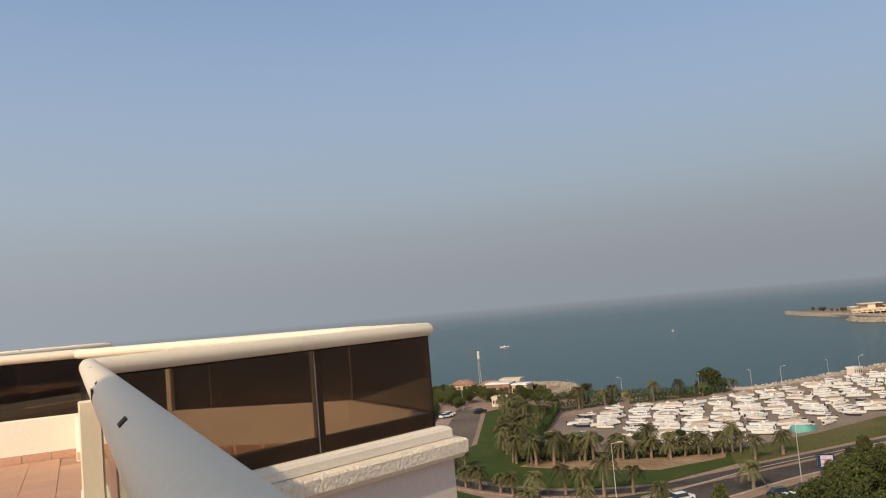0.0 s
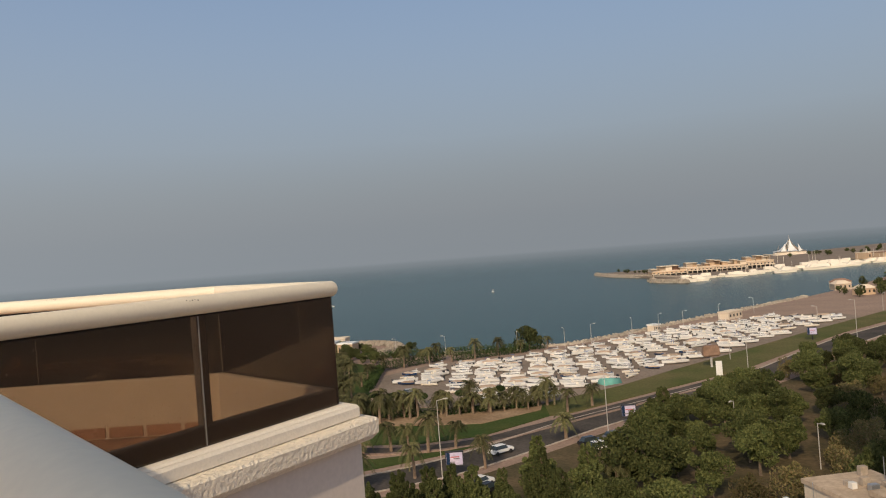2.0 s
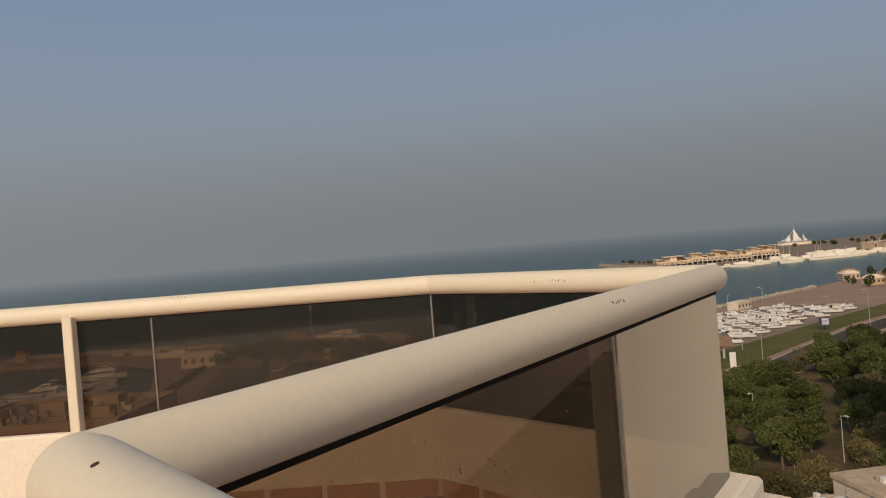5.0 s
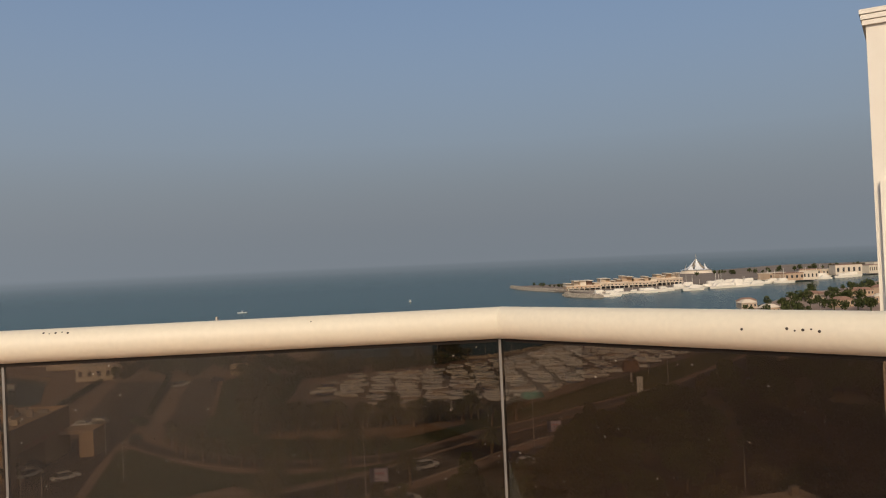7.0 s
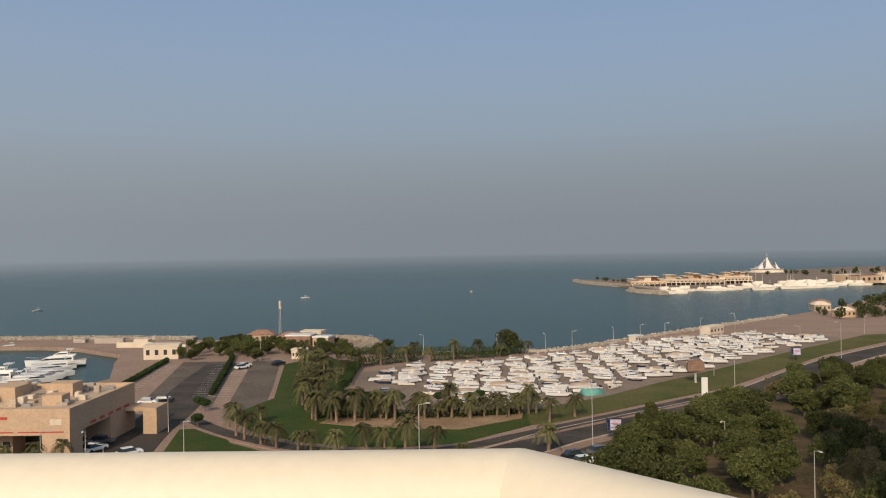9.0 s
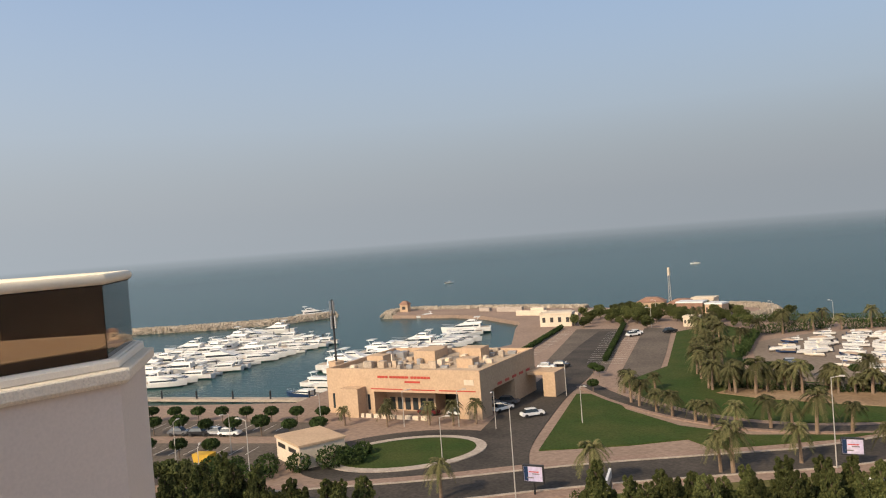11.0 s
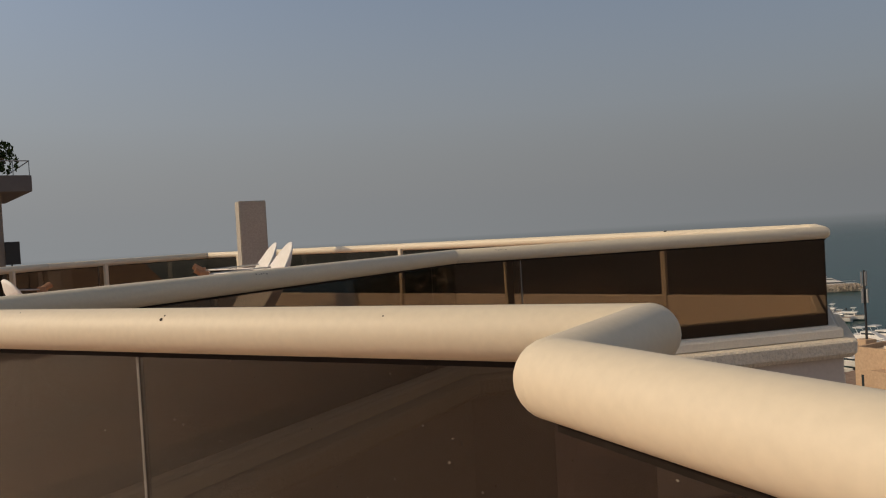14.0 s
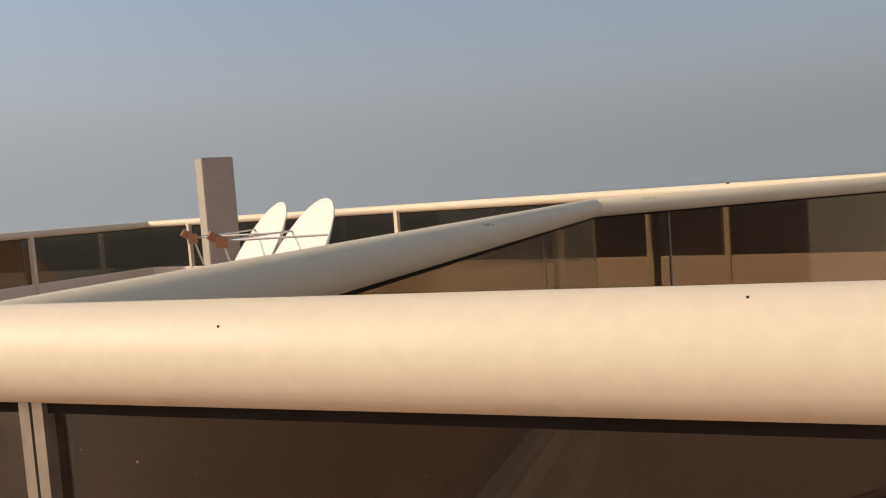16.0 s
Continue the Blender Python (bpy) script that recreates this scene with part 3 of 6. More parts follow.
tagged(mesh_ob("wall_penthouse", bm, M_WALL), "pale plastered penthouse wall behind the terrace", "wall", kind="structure")

# windows of the block in the notch beyond the terrace corner
dB = (Vector(TIP_B) - Vector(KINK_B)).normalized()
nB = Vector((dB.y, -dB.x))
for k, zt in enumerate((31.92, 28.65, 25.4)):
    win = thing("window_%d" % (k + 1), "recessed dark window in the plaster wall", "window", kind="structure")
    c = Vector(KINK_B) + dB * 1.95 + nB * 0.107
    rot = Matrix.Translation((c.x, c.y, zt)) @ Matrix(((dB.x, nB.x, 0, 0), (dB.y, nB.y, 0, 0), (0, 0, 1, 0), (0, 0, 0, 1)))
    bm = bmesh.new()
    box(bm, -0.26, 0.26, -0.06, 0.012, -1.0, 0, m=rot)
    part("pane", bm, M_WINDOW, win)
    bm = bmesh.new()
    for x0, x1, z0, z1 in ((-0.31, 0.31, 0, 0.05), (-0.31, 0.31, -1.05, -1.0), (-0.31, -0.26, -1.0, 0), (0.26, 0.31, -1.0, 0), (-0.02, 0.02, -1.0, 0)):
        box(bm, x0, x1, 0.002, 0.04, z0, z1, m=rot)
    part("window_frame", bm, M_DARK, win)


def balustrade(a, b, posts, joints, r, label, holes=(), trim0=0.0, trim1=0.0):
    """One straight run: a round top rail, flat posts and tinted panes on the parapet."""
    A, B = Vector((*a, 0)), Vector((*b, 0))
    L = (B - A).length
    m = Matrix.Translation((a[0], a[1], 0)) @ Matrix.Rotation(math.atan2(b[1] - a[1], b[0] - a[0]), 4, "Z")
    t = thing("glass_balustrade", label, "balustrade", "balustrades round the terrace", m=Matrix.Translation((a[0], a[1], ZG)) @ Matrix.Rotation(math.atan2(b[1] - a[1], b[0] - a[0]), 4, "Z"))
    bm = bmesh.new()
    capsule(bm, (0, 0, ZR - ZG), (L, 0, ZR - ZG), r)
    part("handrail", bm, M_RAIL, t, smooth=True)
    zt = ZR - ZG - r * 0.6
    stops = sorted([trim0, L - trim1] + list(joints))
    for u, v in zip(stops, stops[1:]):
        bm = bmesh.new()
        box(bm, u + (0.004 if u in joints else 0.0), v - (0.004 if v in joints else 0.0), -0.005, 0.005, 0.002, zt)
        part("pane", bm, M_GLASS, t, "brown tinted glass pane")
    # dark strip added along the pane tops as the rail's shade
    bm = bmesh.new()
    box(bm, trim0 + 0.02, L - trim1 - 0.02, -0.013, 0.013, zt - 0.030, zt + 0.012)
    part("rail_shade_strip", bm, M_RAIL_SHADE, t, "dark strip painted as the shade under the rail")
    for u in joints:
        bm = bmesh.new()
        box(bm, u - 0.004, u + 0.004, -0.007, 0.007, 0.0, zt - 0.005)
        part("joint_strip", bm, M_SEAL, t)
    for u in posts:
        bm = bmesh.new()
        box(bm, u - 0.028, u + 0.028, 0.022, 0.085, -0.36, zt + 0.012)
        bmesh.ops.bevel(bm, geom=bm.edges[:], offset=0.004, segments=1, affect="EDGES")
        part("post", bm, M_RAIL, t)
    for u, dz, dy in holes:
        bm = bmesh.new()
        ang = dy
        c = Vector((u, math.sin(ang) * r, ZR - ZG + math.cos(ang) * r))
        nrm = Vector((0, math.sin(ang), math.cos(ang)))
        tube(bm, c - nrm * 0.002, c + nrm * 0.0008, dz, n=10)
        if dz > 0.0045:
            low = ang + math.copysign(0.14 + 3 * dz, ang)
            e = Vector((u + 0.001, math.sin(low) * r, ZR - ZG + math.cos(low) * r))
            tube(bm, c, e, dz * 0.45, dz * 0.2, n=6)
        part("rust_spot", bm, M_HOLE, t, "small rusty screw hole with a drip")
    return t


def seg(a, b):
    return math.dist(a, b)


RR = 0.053
hole_row = lambda u, ang=0.5: [(u + k * 0.019, 0.0024 if k % 2 else 0.0036, ang + 0.05 * math.sin(k * 2.1)) for k in range(-2, 3)]
run1 = balustrade(R0, Q1, [1.6, 3.6, 5.52], [2.6, 4.4, 6.05], RR, "glass balustrade with a cream round rail and rust spots", hole_row(5.36, 0.75) + [(6.46, 0.005, 0.45), (7.72, 0.004, 0.4)])
bm = bmesh.new()
box(bm, 5.20, 5.26, 0.048, 0.054, ZR - ZG + 0.0, ZR - ZG + 0.03, m=Matrix.Translation((0, 0.0, 0)))
part("cover_plate", bm, M_HOLE, run1, "small dark cover plate")
bm = bmesh.new()
tilt = Matrix.Translation((4.15, math.sin(0.75) * RR, ZR - ZG + math.cos(0.75) * RR)) @ Matrix.Rotation(-0.75, 4, "X")
box(bm, -0.022, 0.022, -0.008, 0.008, -0.004, 0.002, m=tilt)
part("cover_plate", bm, M_HOLE, run1, "small dark cover plate")
balustrade(Q1, TIP_A, [1.61], [1.56], RR - 0.0005, "short glass balustrade running to the sharp terrace tip", hole_row(1.50, -0.95) + [(0.10, 0.003, 0.6)])
balustrade(TIP_A, KINK_A, [], [], RR, "glass balustrade at the terrace tip", [(0.9, 0.0035, 1.45)] + hole_row(0.75, 1.4))
balustrade(KINK_A, Q2, [2.05], [0.012, 1.60], RR - 0.0005, "sunlit glass balustrade facing the sea", hole_row(1.42, 0.7) + [(2.72, 0.004, 1.9), (0.62, 0.0022, 0.8)])
balustrade(Q2, P2, [], [], RR, "short return of the glass balustrade", trim0=0.03, trim1=0.03)
notch = balustrade(P2, Q_B, [], [1.21], RR - 0.0005, "glass balustrade along the terrace notch", [(1.085, 0.004, 0.95), (1.08, 0.002, 0.75), (1.6, 0.0012, 0.5), (2.05, 0.0013, 0.9), (0.5, 0.0016, 0.8)])
for e in (0.012, 0.030):
    bm = bmesh.new()
    box(bm, seg(P2, Q_B) - 0.07 - e, seg(P2, Q_B) - 0.056 - e, -0.016, 0.02, 0.0, ZR - ZG - 0.045)
    part("edge_bar", bm, M_ALU, notch, "dull aluminium glass edge bar")
balustrade(Q_B, KINK_B, [], [], RR, "shaded glass balustrade of the next terrace corner", hole_row(1.78, -0.9))
balustrade(KINK_B, TIP_B, [0.44], [0.52], RR - 0.0005, "glass balustrade of the next terrace corner", hole_row(0.36, -0.9))
balustrade(TIP_B, KINK_B2, [], [], RR, "end panes of the next terrace corner")
balustrade(KINK_B2, FAR_B, [1.6, 5.6, 9.4], [1.66, 5.66, 9.46], RR - 0.0005, "far sunlit glass balustrade of the next terrace", [(1.58, 0.02, 0.3)])
balustrade(FAR_B, FAR_B2, [2.1], [2.2], RR, "far glass balustrade at the terrace edge")
balustrade(FAR_B2, END_B, [1.0], [1.5], RR - 0.0005, "far glass balustrade at the terrace edge")


# ---- terrace tiles and things ----
inner = [tuple(p) for p in offset_line(EDGE, -0.10)]
TERR = inner + BACK
tile_bm = bmesh.new()
box(tile_bm, -0.1495, 0.1495, -0.1495, 0.1495, -0.01, 0.0, 0.006)
tile_me = bpy.data.meshes.new("tile")
tile_bm.to_mesh(tile_me)
tile_bm.free()
tile_me.materials.append(M_TILE)
ca, sa = math.cos(radians(-33)), math.sin(radians(-33))
count = 0
rest = bmesh.new()
for i in range(-90, 40):
    for j in range(-60, 60):
        u, v = i * 0.302, j * 0.302
        x, y = u * ca - v * sa, u * sa + v * ca
        if all(inside((x + dx, y + dy), TERR) for dx, dy in ((0.19, 0), (-0.19, 0), (0, 0.19), (0, -0.19))):
            near = -8.6 < x < -4.0 and 3.6 < y < 8.6
            if near and count < 290:
                count += 1
                piece("tile", tile_me, terrace, Matrix.Translation((x, y, ZF)) @ Matrix.Rotation(radians(-33), 4, "Z"))
            elif y > -2.5:
                box(rest, -0.1495, 0.1495, -0.1495, 0.1495, -0.01, 0.0, 0.006, Matrix.Translation((x, y, ZF)) @ Matrix.Rotation(radians(-33), 4, "Z"))
tagged(part("tile_field", rest, M_TILE, terrace), kind="stuff")
skirt_bm = bmesh.new()
box(skirt_bm, -0.143, 0.143, -0.011, 0.0, 0.0, 0.085, 0.0)
skirt_me = bpy.data.meshes.new("skirting_tile")
skirt_bm.to_mesh(skirt_me)
skirt_bm.free()
skirt_me.materials.append(M_TILE)
base = tagged(new("baseboard"), "terracotta skirting tiles along the parapet", "skirting", kind="structure")
foot = offset_line(EDGE, -0.076)
for a, b in zip(foot, foot[1:]):
    n = int(math.dist(a, b) / 0.297)
    for k in range(n):
        t = (k + 0.5) / n
        piece("skirting_tile", skirt_me, base, Matrix.Translation((a[0] + (b[0] - a[0]) * t, a[1] + (b[1] - a[1]) * t, ZF)) @ Matrix.Rotation(math.atan2(b[1] - a[1], b[0] - a[0]) + math.pi, 4, "Z"))


def dish(x, y, r, az, el, label, foot=0.28):
    """An offset dish on a tripod foot, its face towards az, el degrees."""
    t = thing("satellite_dish", label, "satellite dish", "satellite dishes on the terrace", m=pose(x, y, ZF))
    face = Vector((math.cos(radians(az)) * math.cos(radians(el)), math.sin(radians(az)) * math.cos(radians(el)), math.sin(radians(el))))
    c = Vector((0, 0, foot + r * 0.98))
    m = Matrix.Translation(c) @ face.to_track_quat("Z", "Y").to_matrix().to_4x4()
    bm = bmesh.new()
    rings = []
    for k in range(7):
        q = k / 6
        rings.append([bm.verts.new(m @ Vector((r * q * math.cos(i * math.tau / 32), r * q * math.sin(i * math.tau / 32), 0.26 * r * q * q - 0.26 * r))) for i in range(32)])
    for a, b in zip(rings, rings[1:]):
        for i in range(32):
            bm.faces.new((a[i], a[(i + 1) % 32], b[(i + 1) % 32], b[i]))
    bmesh.ops.remove_doubles(bm, verts=bm.verts, dist=1e-5)
    bmesh.ops.solidify(bm, geom=bm.faces[:], thickness=0.012)
    part("reflector", bm, M_DISH, t, "white painted dish", smooth=True)
    bm = bmesh.new()
    f = m @ Vector((0, -0.15 * r, r * 0.95))
    for i in range(3):
        a = i * math.tau / 3 + 0.5
        tube(bm, m @ Vector((r * 0.95 * math.cos(a), r * 0.95 * math.sin(a), 0)), f, 0.009, n=6)
    part("feed_arm", bm, M_STEEL, t)
    bm = bmesh.new()
    tube(bm, f - face * 0.02, f + face * 0.10, 0.035, n=10)
    box(bm, f.x - 0.05, f.x + 0.05, f.y - 0.04, f.y + 0.04, f.z - 0.05, f.z + 0.03)
    part("feed_horn", bm, M_COPPER, t, "brown plastic feed horn")
    bm = bmesh.new()
    tube(bm, (0, 0, 0), c - face * 0.2 * r, 0.03, n=8)
    for i in range(3):
        a = i * math.tau / 3
        tube(bm, (0.35 * math.cos(a), 0.35 * math.sin(a), 0.02), (0, 0, 0.45), 0.016, n=6)
    part("stand", bm, M_STEEL, t)
    return t


dish(-16.5, 6.78, 0.57, 280, 33, "white satellite dish tilted up on a steel stand")
dish(-15.2, 6.98, 0.57, 280, 33, "white satellite dish tilted up beside its twin")
dish(-16.5, 4.4, 0.27, 125, 30, "grey-backed satellite dish behind the shaded rail", 0.60)
dish(-14.6, 5.05, 0.30, 290, 62, "low white satellite dish among cables on the tiles", 0.06)
pil = thing("roof_pillar", "square cream stucco pillar standing on the terrace", "pillar", m=pose(-19.8, 6.60, ZF, 0, 0, 106))
bm = bmesh.new()
box(bm, -0.20, 0.20, -0.15, 0.15, 0, 1.95)
bmesh.ops.bevel(bm, geom=bm.edges[:], offset=0.01, segments=2, affect="EDGES")
part("shaft", bm, M_RENDER, pil)


def cable(pts, r, label):
    cu = bpy.data.curves.new("cable", "CURVE")
    cu.dimensions, cu.bevel_depth, cu.bevel_resolution = "3D", r, 1
    sp = cu.splines.new("NURBS")
    sp.points.add(len(pts) - 1)
    for q, p in zip(sp.points, pts):
        q.co = (*p, 1)
    sp.use_endpoint_u, sp.order_u = True, 3
    cu.materials.append(M_CABLE)
    return tagged(new("cable", cu), label, "cable", "loose cables")


for k in range(4):
    cable([(-12.3 - 0.16 * k, 4.5 + 0.2 * k, ZF + 0.01), (-13.0, 5.2 + 0.12 * k, ZF + 0.012), (-13.6 + 0.1 * k, 5.5, ZF + 0.012), (-15.0, 5.7 - 0.25 * k, ZF + 0.01)], 0.007, "black cable lying loose on the terrace tiles")


# ---- boats ----
def hull_bm(L, B, H, sheer=0.25):
    bm = bmesh.new()
    rows = []
    for k in range(9):
        t = k / 8
        w = B / 2 * (0.86 + 0.14 * math.sin(min(t * 2.2, 1) * math.pi / 2)) * (1 - max(0, (t - 0.45) / 0.55) ** 2.1 * 0.985)
        top = H * (1 + sheer * t * t)
        keel = 0.0 + H * 0.55 * max(0, (t - 0.6) / 0.4) ** 2
        x = -L / 2 + L * t
        rows.append([bm.verts.new(q) for q in ((x, -w, top), (x - 0.02 * L * t, -w * 0.88, H * 0.42), (x - 0.06 * L * t, 0, keel), (x - 0.02 * L * t, w * 0.88, H * 0.42), (x, w, top))])
    for a, b in zip(rows, rows[1:]):
        for i in range(4):
            bm.faces.new((a[i], b[i], b[i + 1], a[i + 1]))
        bm.faces.new((a[4], b[4], b[0], a[0]))
    bm.faces.new(rows[0])
    bmesh.ops.recalc_face_normals(bm, faces=bm.faces)
    return bm


def raked(bm, x0, x1, w, z0, z1, front, back, side):
    """A deckhouse block with a raked front and back and leaning sides."""
    lo = [bm.verts.new(p) for p in ((x0, -w, z0), (x1, -w * 0.72, z0), (x1, w * 0.72, z0), (x0, w, z0))]
    hi = [bm.verts.new(p) for p in ((x0 + back, -w + side, z1), (x1 - front, -w * 0.80 + side, z1), (x1 - front, w * 0.80 - side, z1), (x0 + back, w - side, z1))]
    bm.faces.new(lo[::-1])
    bm.faces.new(hi)
    for i in range(4):
        k = (i + 1) % 4
        bm.faces.new((lo[i], lo[k], hi[k], hi[i]))


def boat(kind, L, hull, label, group, m):
    B, H = L * 0.30, L * 0.135
    t = thing("motor_boat", label, "boat", group, m=m)
    part("hull", hull_bm(L, B, H), hull, t)
    if kind in ("open", "open hull"):
        bm = bmesh.new()
        box(bm, -L * 0.42, L * 0.18, -B * 0.36, B * 0.36, H * 1.0, H * 1.06)
        box(bm, -L * 0.05, L * 0.04, -B * 0.16, B * 0.16, H * 1.0, H * 1.55, 0.2)
        part("cockpit", bm, M_CREAMHULL, t)
        bm = bmesh.new()
        box(bm, -L * 0.52, -L * 0.47, -B * 0.2, -B * 0.04, H * 0.6, H * 1.5, 0.2)
        box(bm, -L * 0.52, -L * 0.47, B * 0.04, B * 0.2, H * 0.6, H * 1.5, 0.2)
        part("outboard_motor", bm, M_BLACK, t)
        if kind == "open hull":
            return t
        bm = bmesh.new()
        box(bm, -L * 0.12, L * 0.1, -B * 0.3, B * 0.3, H * 2.3, H * 2.36)
        for sx in (-0.1, 0.08):
            for sy in (-0.26, 0.26):
                tube(bm, (L * sx, B * sy, H), (L * sx, B * sy, H * 2.3), 0.025, n=5)
        part("canopy", bm, M_BLUE if L < 7 else M_HULL, t)
    elif kind == "covered":
        bm = bmesh.new()
        box(bm, -L * 0.44, L * 0.30, -B * 0.46, B * 0.46, H * 1.05, H * 1.5, 0.45)
        part("tarpaulin", bm, M_TAN, t)
    else:
        top = H * (1.62 if kind == "yacht" else 1.52)
        bm = bmesh.new()
        raked(bm, -L * 0.30, L * 0.30, B * 0.40, H * 1.02, top, L * 0.20, L * 0.01, B * 0.05)
        part("cabin", bm, M_HULL, t)
        bm = bmesh.new()
        raked(bm, -L * 0.27, L * 0.262, B * 0.402, H * 1.16, H * 1.40, L * 0.105, L * 0.0, B * 0.022)
        part("window_band", bm, M_WINDOW, t)
        bm = bmesh.new()
        raked(bm, -L * 0.33, L * 0.06, B * 0.36, top + 0.01, top + H * 0.16, L * 0.03, 0, B * 0.02)
        if kind == "yacht":
            raked(bm, -L * 0.20, L * 0.03, B * 0.28, top + H * 0.16, top + H * 0.52, L * 0.10, 0, B * 0.04)
        part("flybridge", bm, M_HULL, t)
        if kind == "yacht":
            bm = bmesh.new()
            raked(bm, -L * 0.19, L * 0.005, B * 0.282, top + H * 0.22, top + H * 0.40, L * 0.05, 0, B * 0.02)
            part("bridge_window", bm, M_WINDOW, t)
        bm = bmesh.new()
        for s in (-1, 1):
            tube(bm, (-L * 0.20, s * B * 0.30, top), (-L * 0.27, s * B * 0.26, top + H * 0.85), 0.06, n=5)
        box(bm, -L * 0.30, -L * 0.18, -B * 0.28, B * 0.28, top + H * 0.82, top + H * 0.90)
        part("radar_arch", bm, M_HULL, t)
        bm = bmesh.new()
        box(bm, -L * 0.47, -L * 0.31, -B * 0.34, B * 0.34, H * 1.0, H * 1.04)
        part("cockpit_sole", bm, M_TIMBER, t)
        bm = bmesh.new()
        for s in (-1, 1):
            tube(bm, (L * 0.05, s * B * 0.46, H * 1.40), (L * 0.47, s * B * 0.08, H * 1.60), 0.03, n=5)
        part("bow_rail", bm, M_STEEL, t)
    return t


rng = random.Random(7)
protos = {}
for key, kind, L, hm, lab in (("y1", "yacht", 18, M_HULL, "white flybridge motor yacht"), ("y2", "cruiser", 13, M_HULL, "white cabin cruiser"), ("y3", "cruiser", 10, M_NAVY, "dark blue hulled cabin cruiser"),
                              ("o1", "open", 7.5, M_HULL, "white open fishing boat with a hard top"), ("o2", "open", 6.5, M_CREAMHULL, "cream open boat with a blue canvas top"), ("o3", "open hull", 8.5, M_HULL, "white open hull with a bare cockpit"), ("c1", "covered", 8, M_HULL, "white boat under a tan tarpaulin"), ("y4", "cruiser", 9, M_HULL, "white sports cruiser"), ("y5", "covered", 7, M_NAVY, "dark hulled boat under a tarpaulin")):
    protos[key] = (kind, L, hm, lab)
first = {}


def put_boat(key, where, group, m, add):
    k = (key, where)
    if k not in first:
        kind, L, hm, lab = protos[key]
        first[k] = boat(kind, L, hm, lab + " " + add, group, m)
    else:
        copy_thing(first[k], m)


# boats ashore, side by side in slanting rows with lanes between
HEAD = radians(196)
ux, uy = math.cos(HEAD), math.sin(HEAD)
for a in range(-28, 28):
    for b in range(-56, 56):
        lane = 1.5 * (b // 3)
        cx = -30 + a * 7.2 * ux - (b * 2.8 + lane) * uy + rng.uniform(-0.9, 0.9)
        cy = 240 + a * 7.2 * uy + (b * 2.8 + lane) * ux + rng.uniform(-0.6, 0.6)
        if rng.random() < 0.07 or not all(inside((cx + dx, cy + dy), YARD) for dx, dy in ((4, 0), (-4, 0), (0, 3), (0, -3))):
            continue
        if cx < -60 and cy < 184 or cx < -74 and cy < 196 or cx > 14 and rng.random() < 0.55:
            continue
        key = rng.choice(("o1", "o3", "o2", "c1", "y4", "y4", "y4", "o3", "o3", "y4", "o2", "o3", "c1", "o3", "y4", "y5"))
        put_boat(key, "yard", "boats stored in the yard", pose(cx, cy, 0.10, 0, 0, math.degrees(HEAD) + rng.choice((0, 0, 180)) + rng.choice((rng.uniform(-16, 16), rng.uniform(-16, 16), rng.uniform(-50, 50)))) @ Matrix.Scale(rng.uniform(0.62, 0.98), 4), "in the yard")


def moor(a, b, n, heading, keys, jitter=1.0):
    for k in range(n):
        t = (k + 0.5) / n
        put_boat(rng.choice(keys), "sea", "boats moored in the marina", pose(a[0] + (b[0] - a[0]) * t + rng.uniform(-jitter, jitter), a[1] + (b[1] - a[1]) * t + rng.uniform(-jitter, jitter), SEA_Z - 0.35, 0, 0, heading + rng.choice((0, 180)) + rng.uniform(-4, 4)), "at its mooring")


DOCK = math.degrees(math.atan2(60, -62))
moor((-214, 101), (-240, 176), 14, DOCK + 84, ("y2", "y2", "y4", "y2"))
moor((-226, 101), (-254, 180), 13, DOCK + 84, ("y2", "y2", "y1"))
moor((-246, 104), (-272, 184), 12, DOCK + 84, ("y2", "y1", "y2"))
moor((-260, 108), (-290, 190), 11, DOCK + 84, ("y1", "y2", "y3"))
moor((-164, 112), (-174, 140), 5, 200, ("y2", "y4", "y3", "o1"))
moor((-180, 136), (-198, 184), 10, 205, ("y2", "y1", "y2"))
moor((-176, 150), (-190, 196), 9, 215, ("y1", "y2", "y2"))
moor((-186, 186), (-206, 216), 5, 222, ("y1", "y1", "y2"))
put_boat("y4", "sea", "boats moored in the marina", pose(-262, 247, SEA_Z - 0.3, 0, 0, 250), "")
put_boat("y1", "sea", "boats moored in the marina", pose(-330, 236, SEA_Z - 0.3, 0, 0, 60), "")
for x, y in ((-300, 560), (-190, 640), (-420, 420), (-60, 900)):
    put_boat("o1", "sea", "boats moored in the marina", pose(x, y, SEA_Z - 0.25, 0, 0, rng.uniform(0, 360)), "")
dhow = thing("dhow", "wooden dhow with a blue awning at the quay", "boat", m=pose(-163, 133, SEA_Z - 0.3, 0, 0, 200))
part("hull", hull_bm(16, 4.4, 2.2, 0.5), M_WOODHULL, dhow)
bm = bmesh.new()
box(bm, -6, 1.5, -1.9, 1.9, 3.6, 3.75)
for sx in (-5.5, 1):
    for sy in (-1.7, 1.7):
        tube(bm, (sx, sy, 2), (sx, sy, 3.6), 0.06, n=5)
part("awning", bm, M_BLUE, dhow)
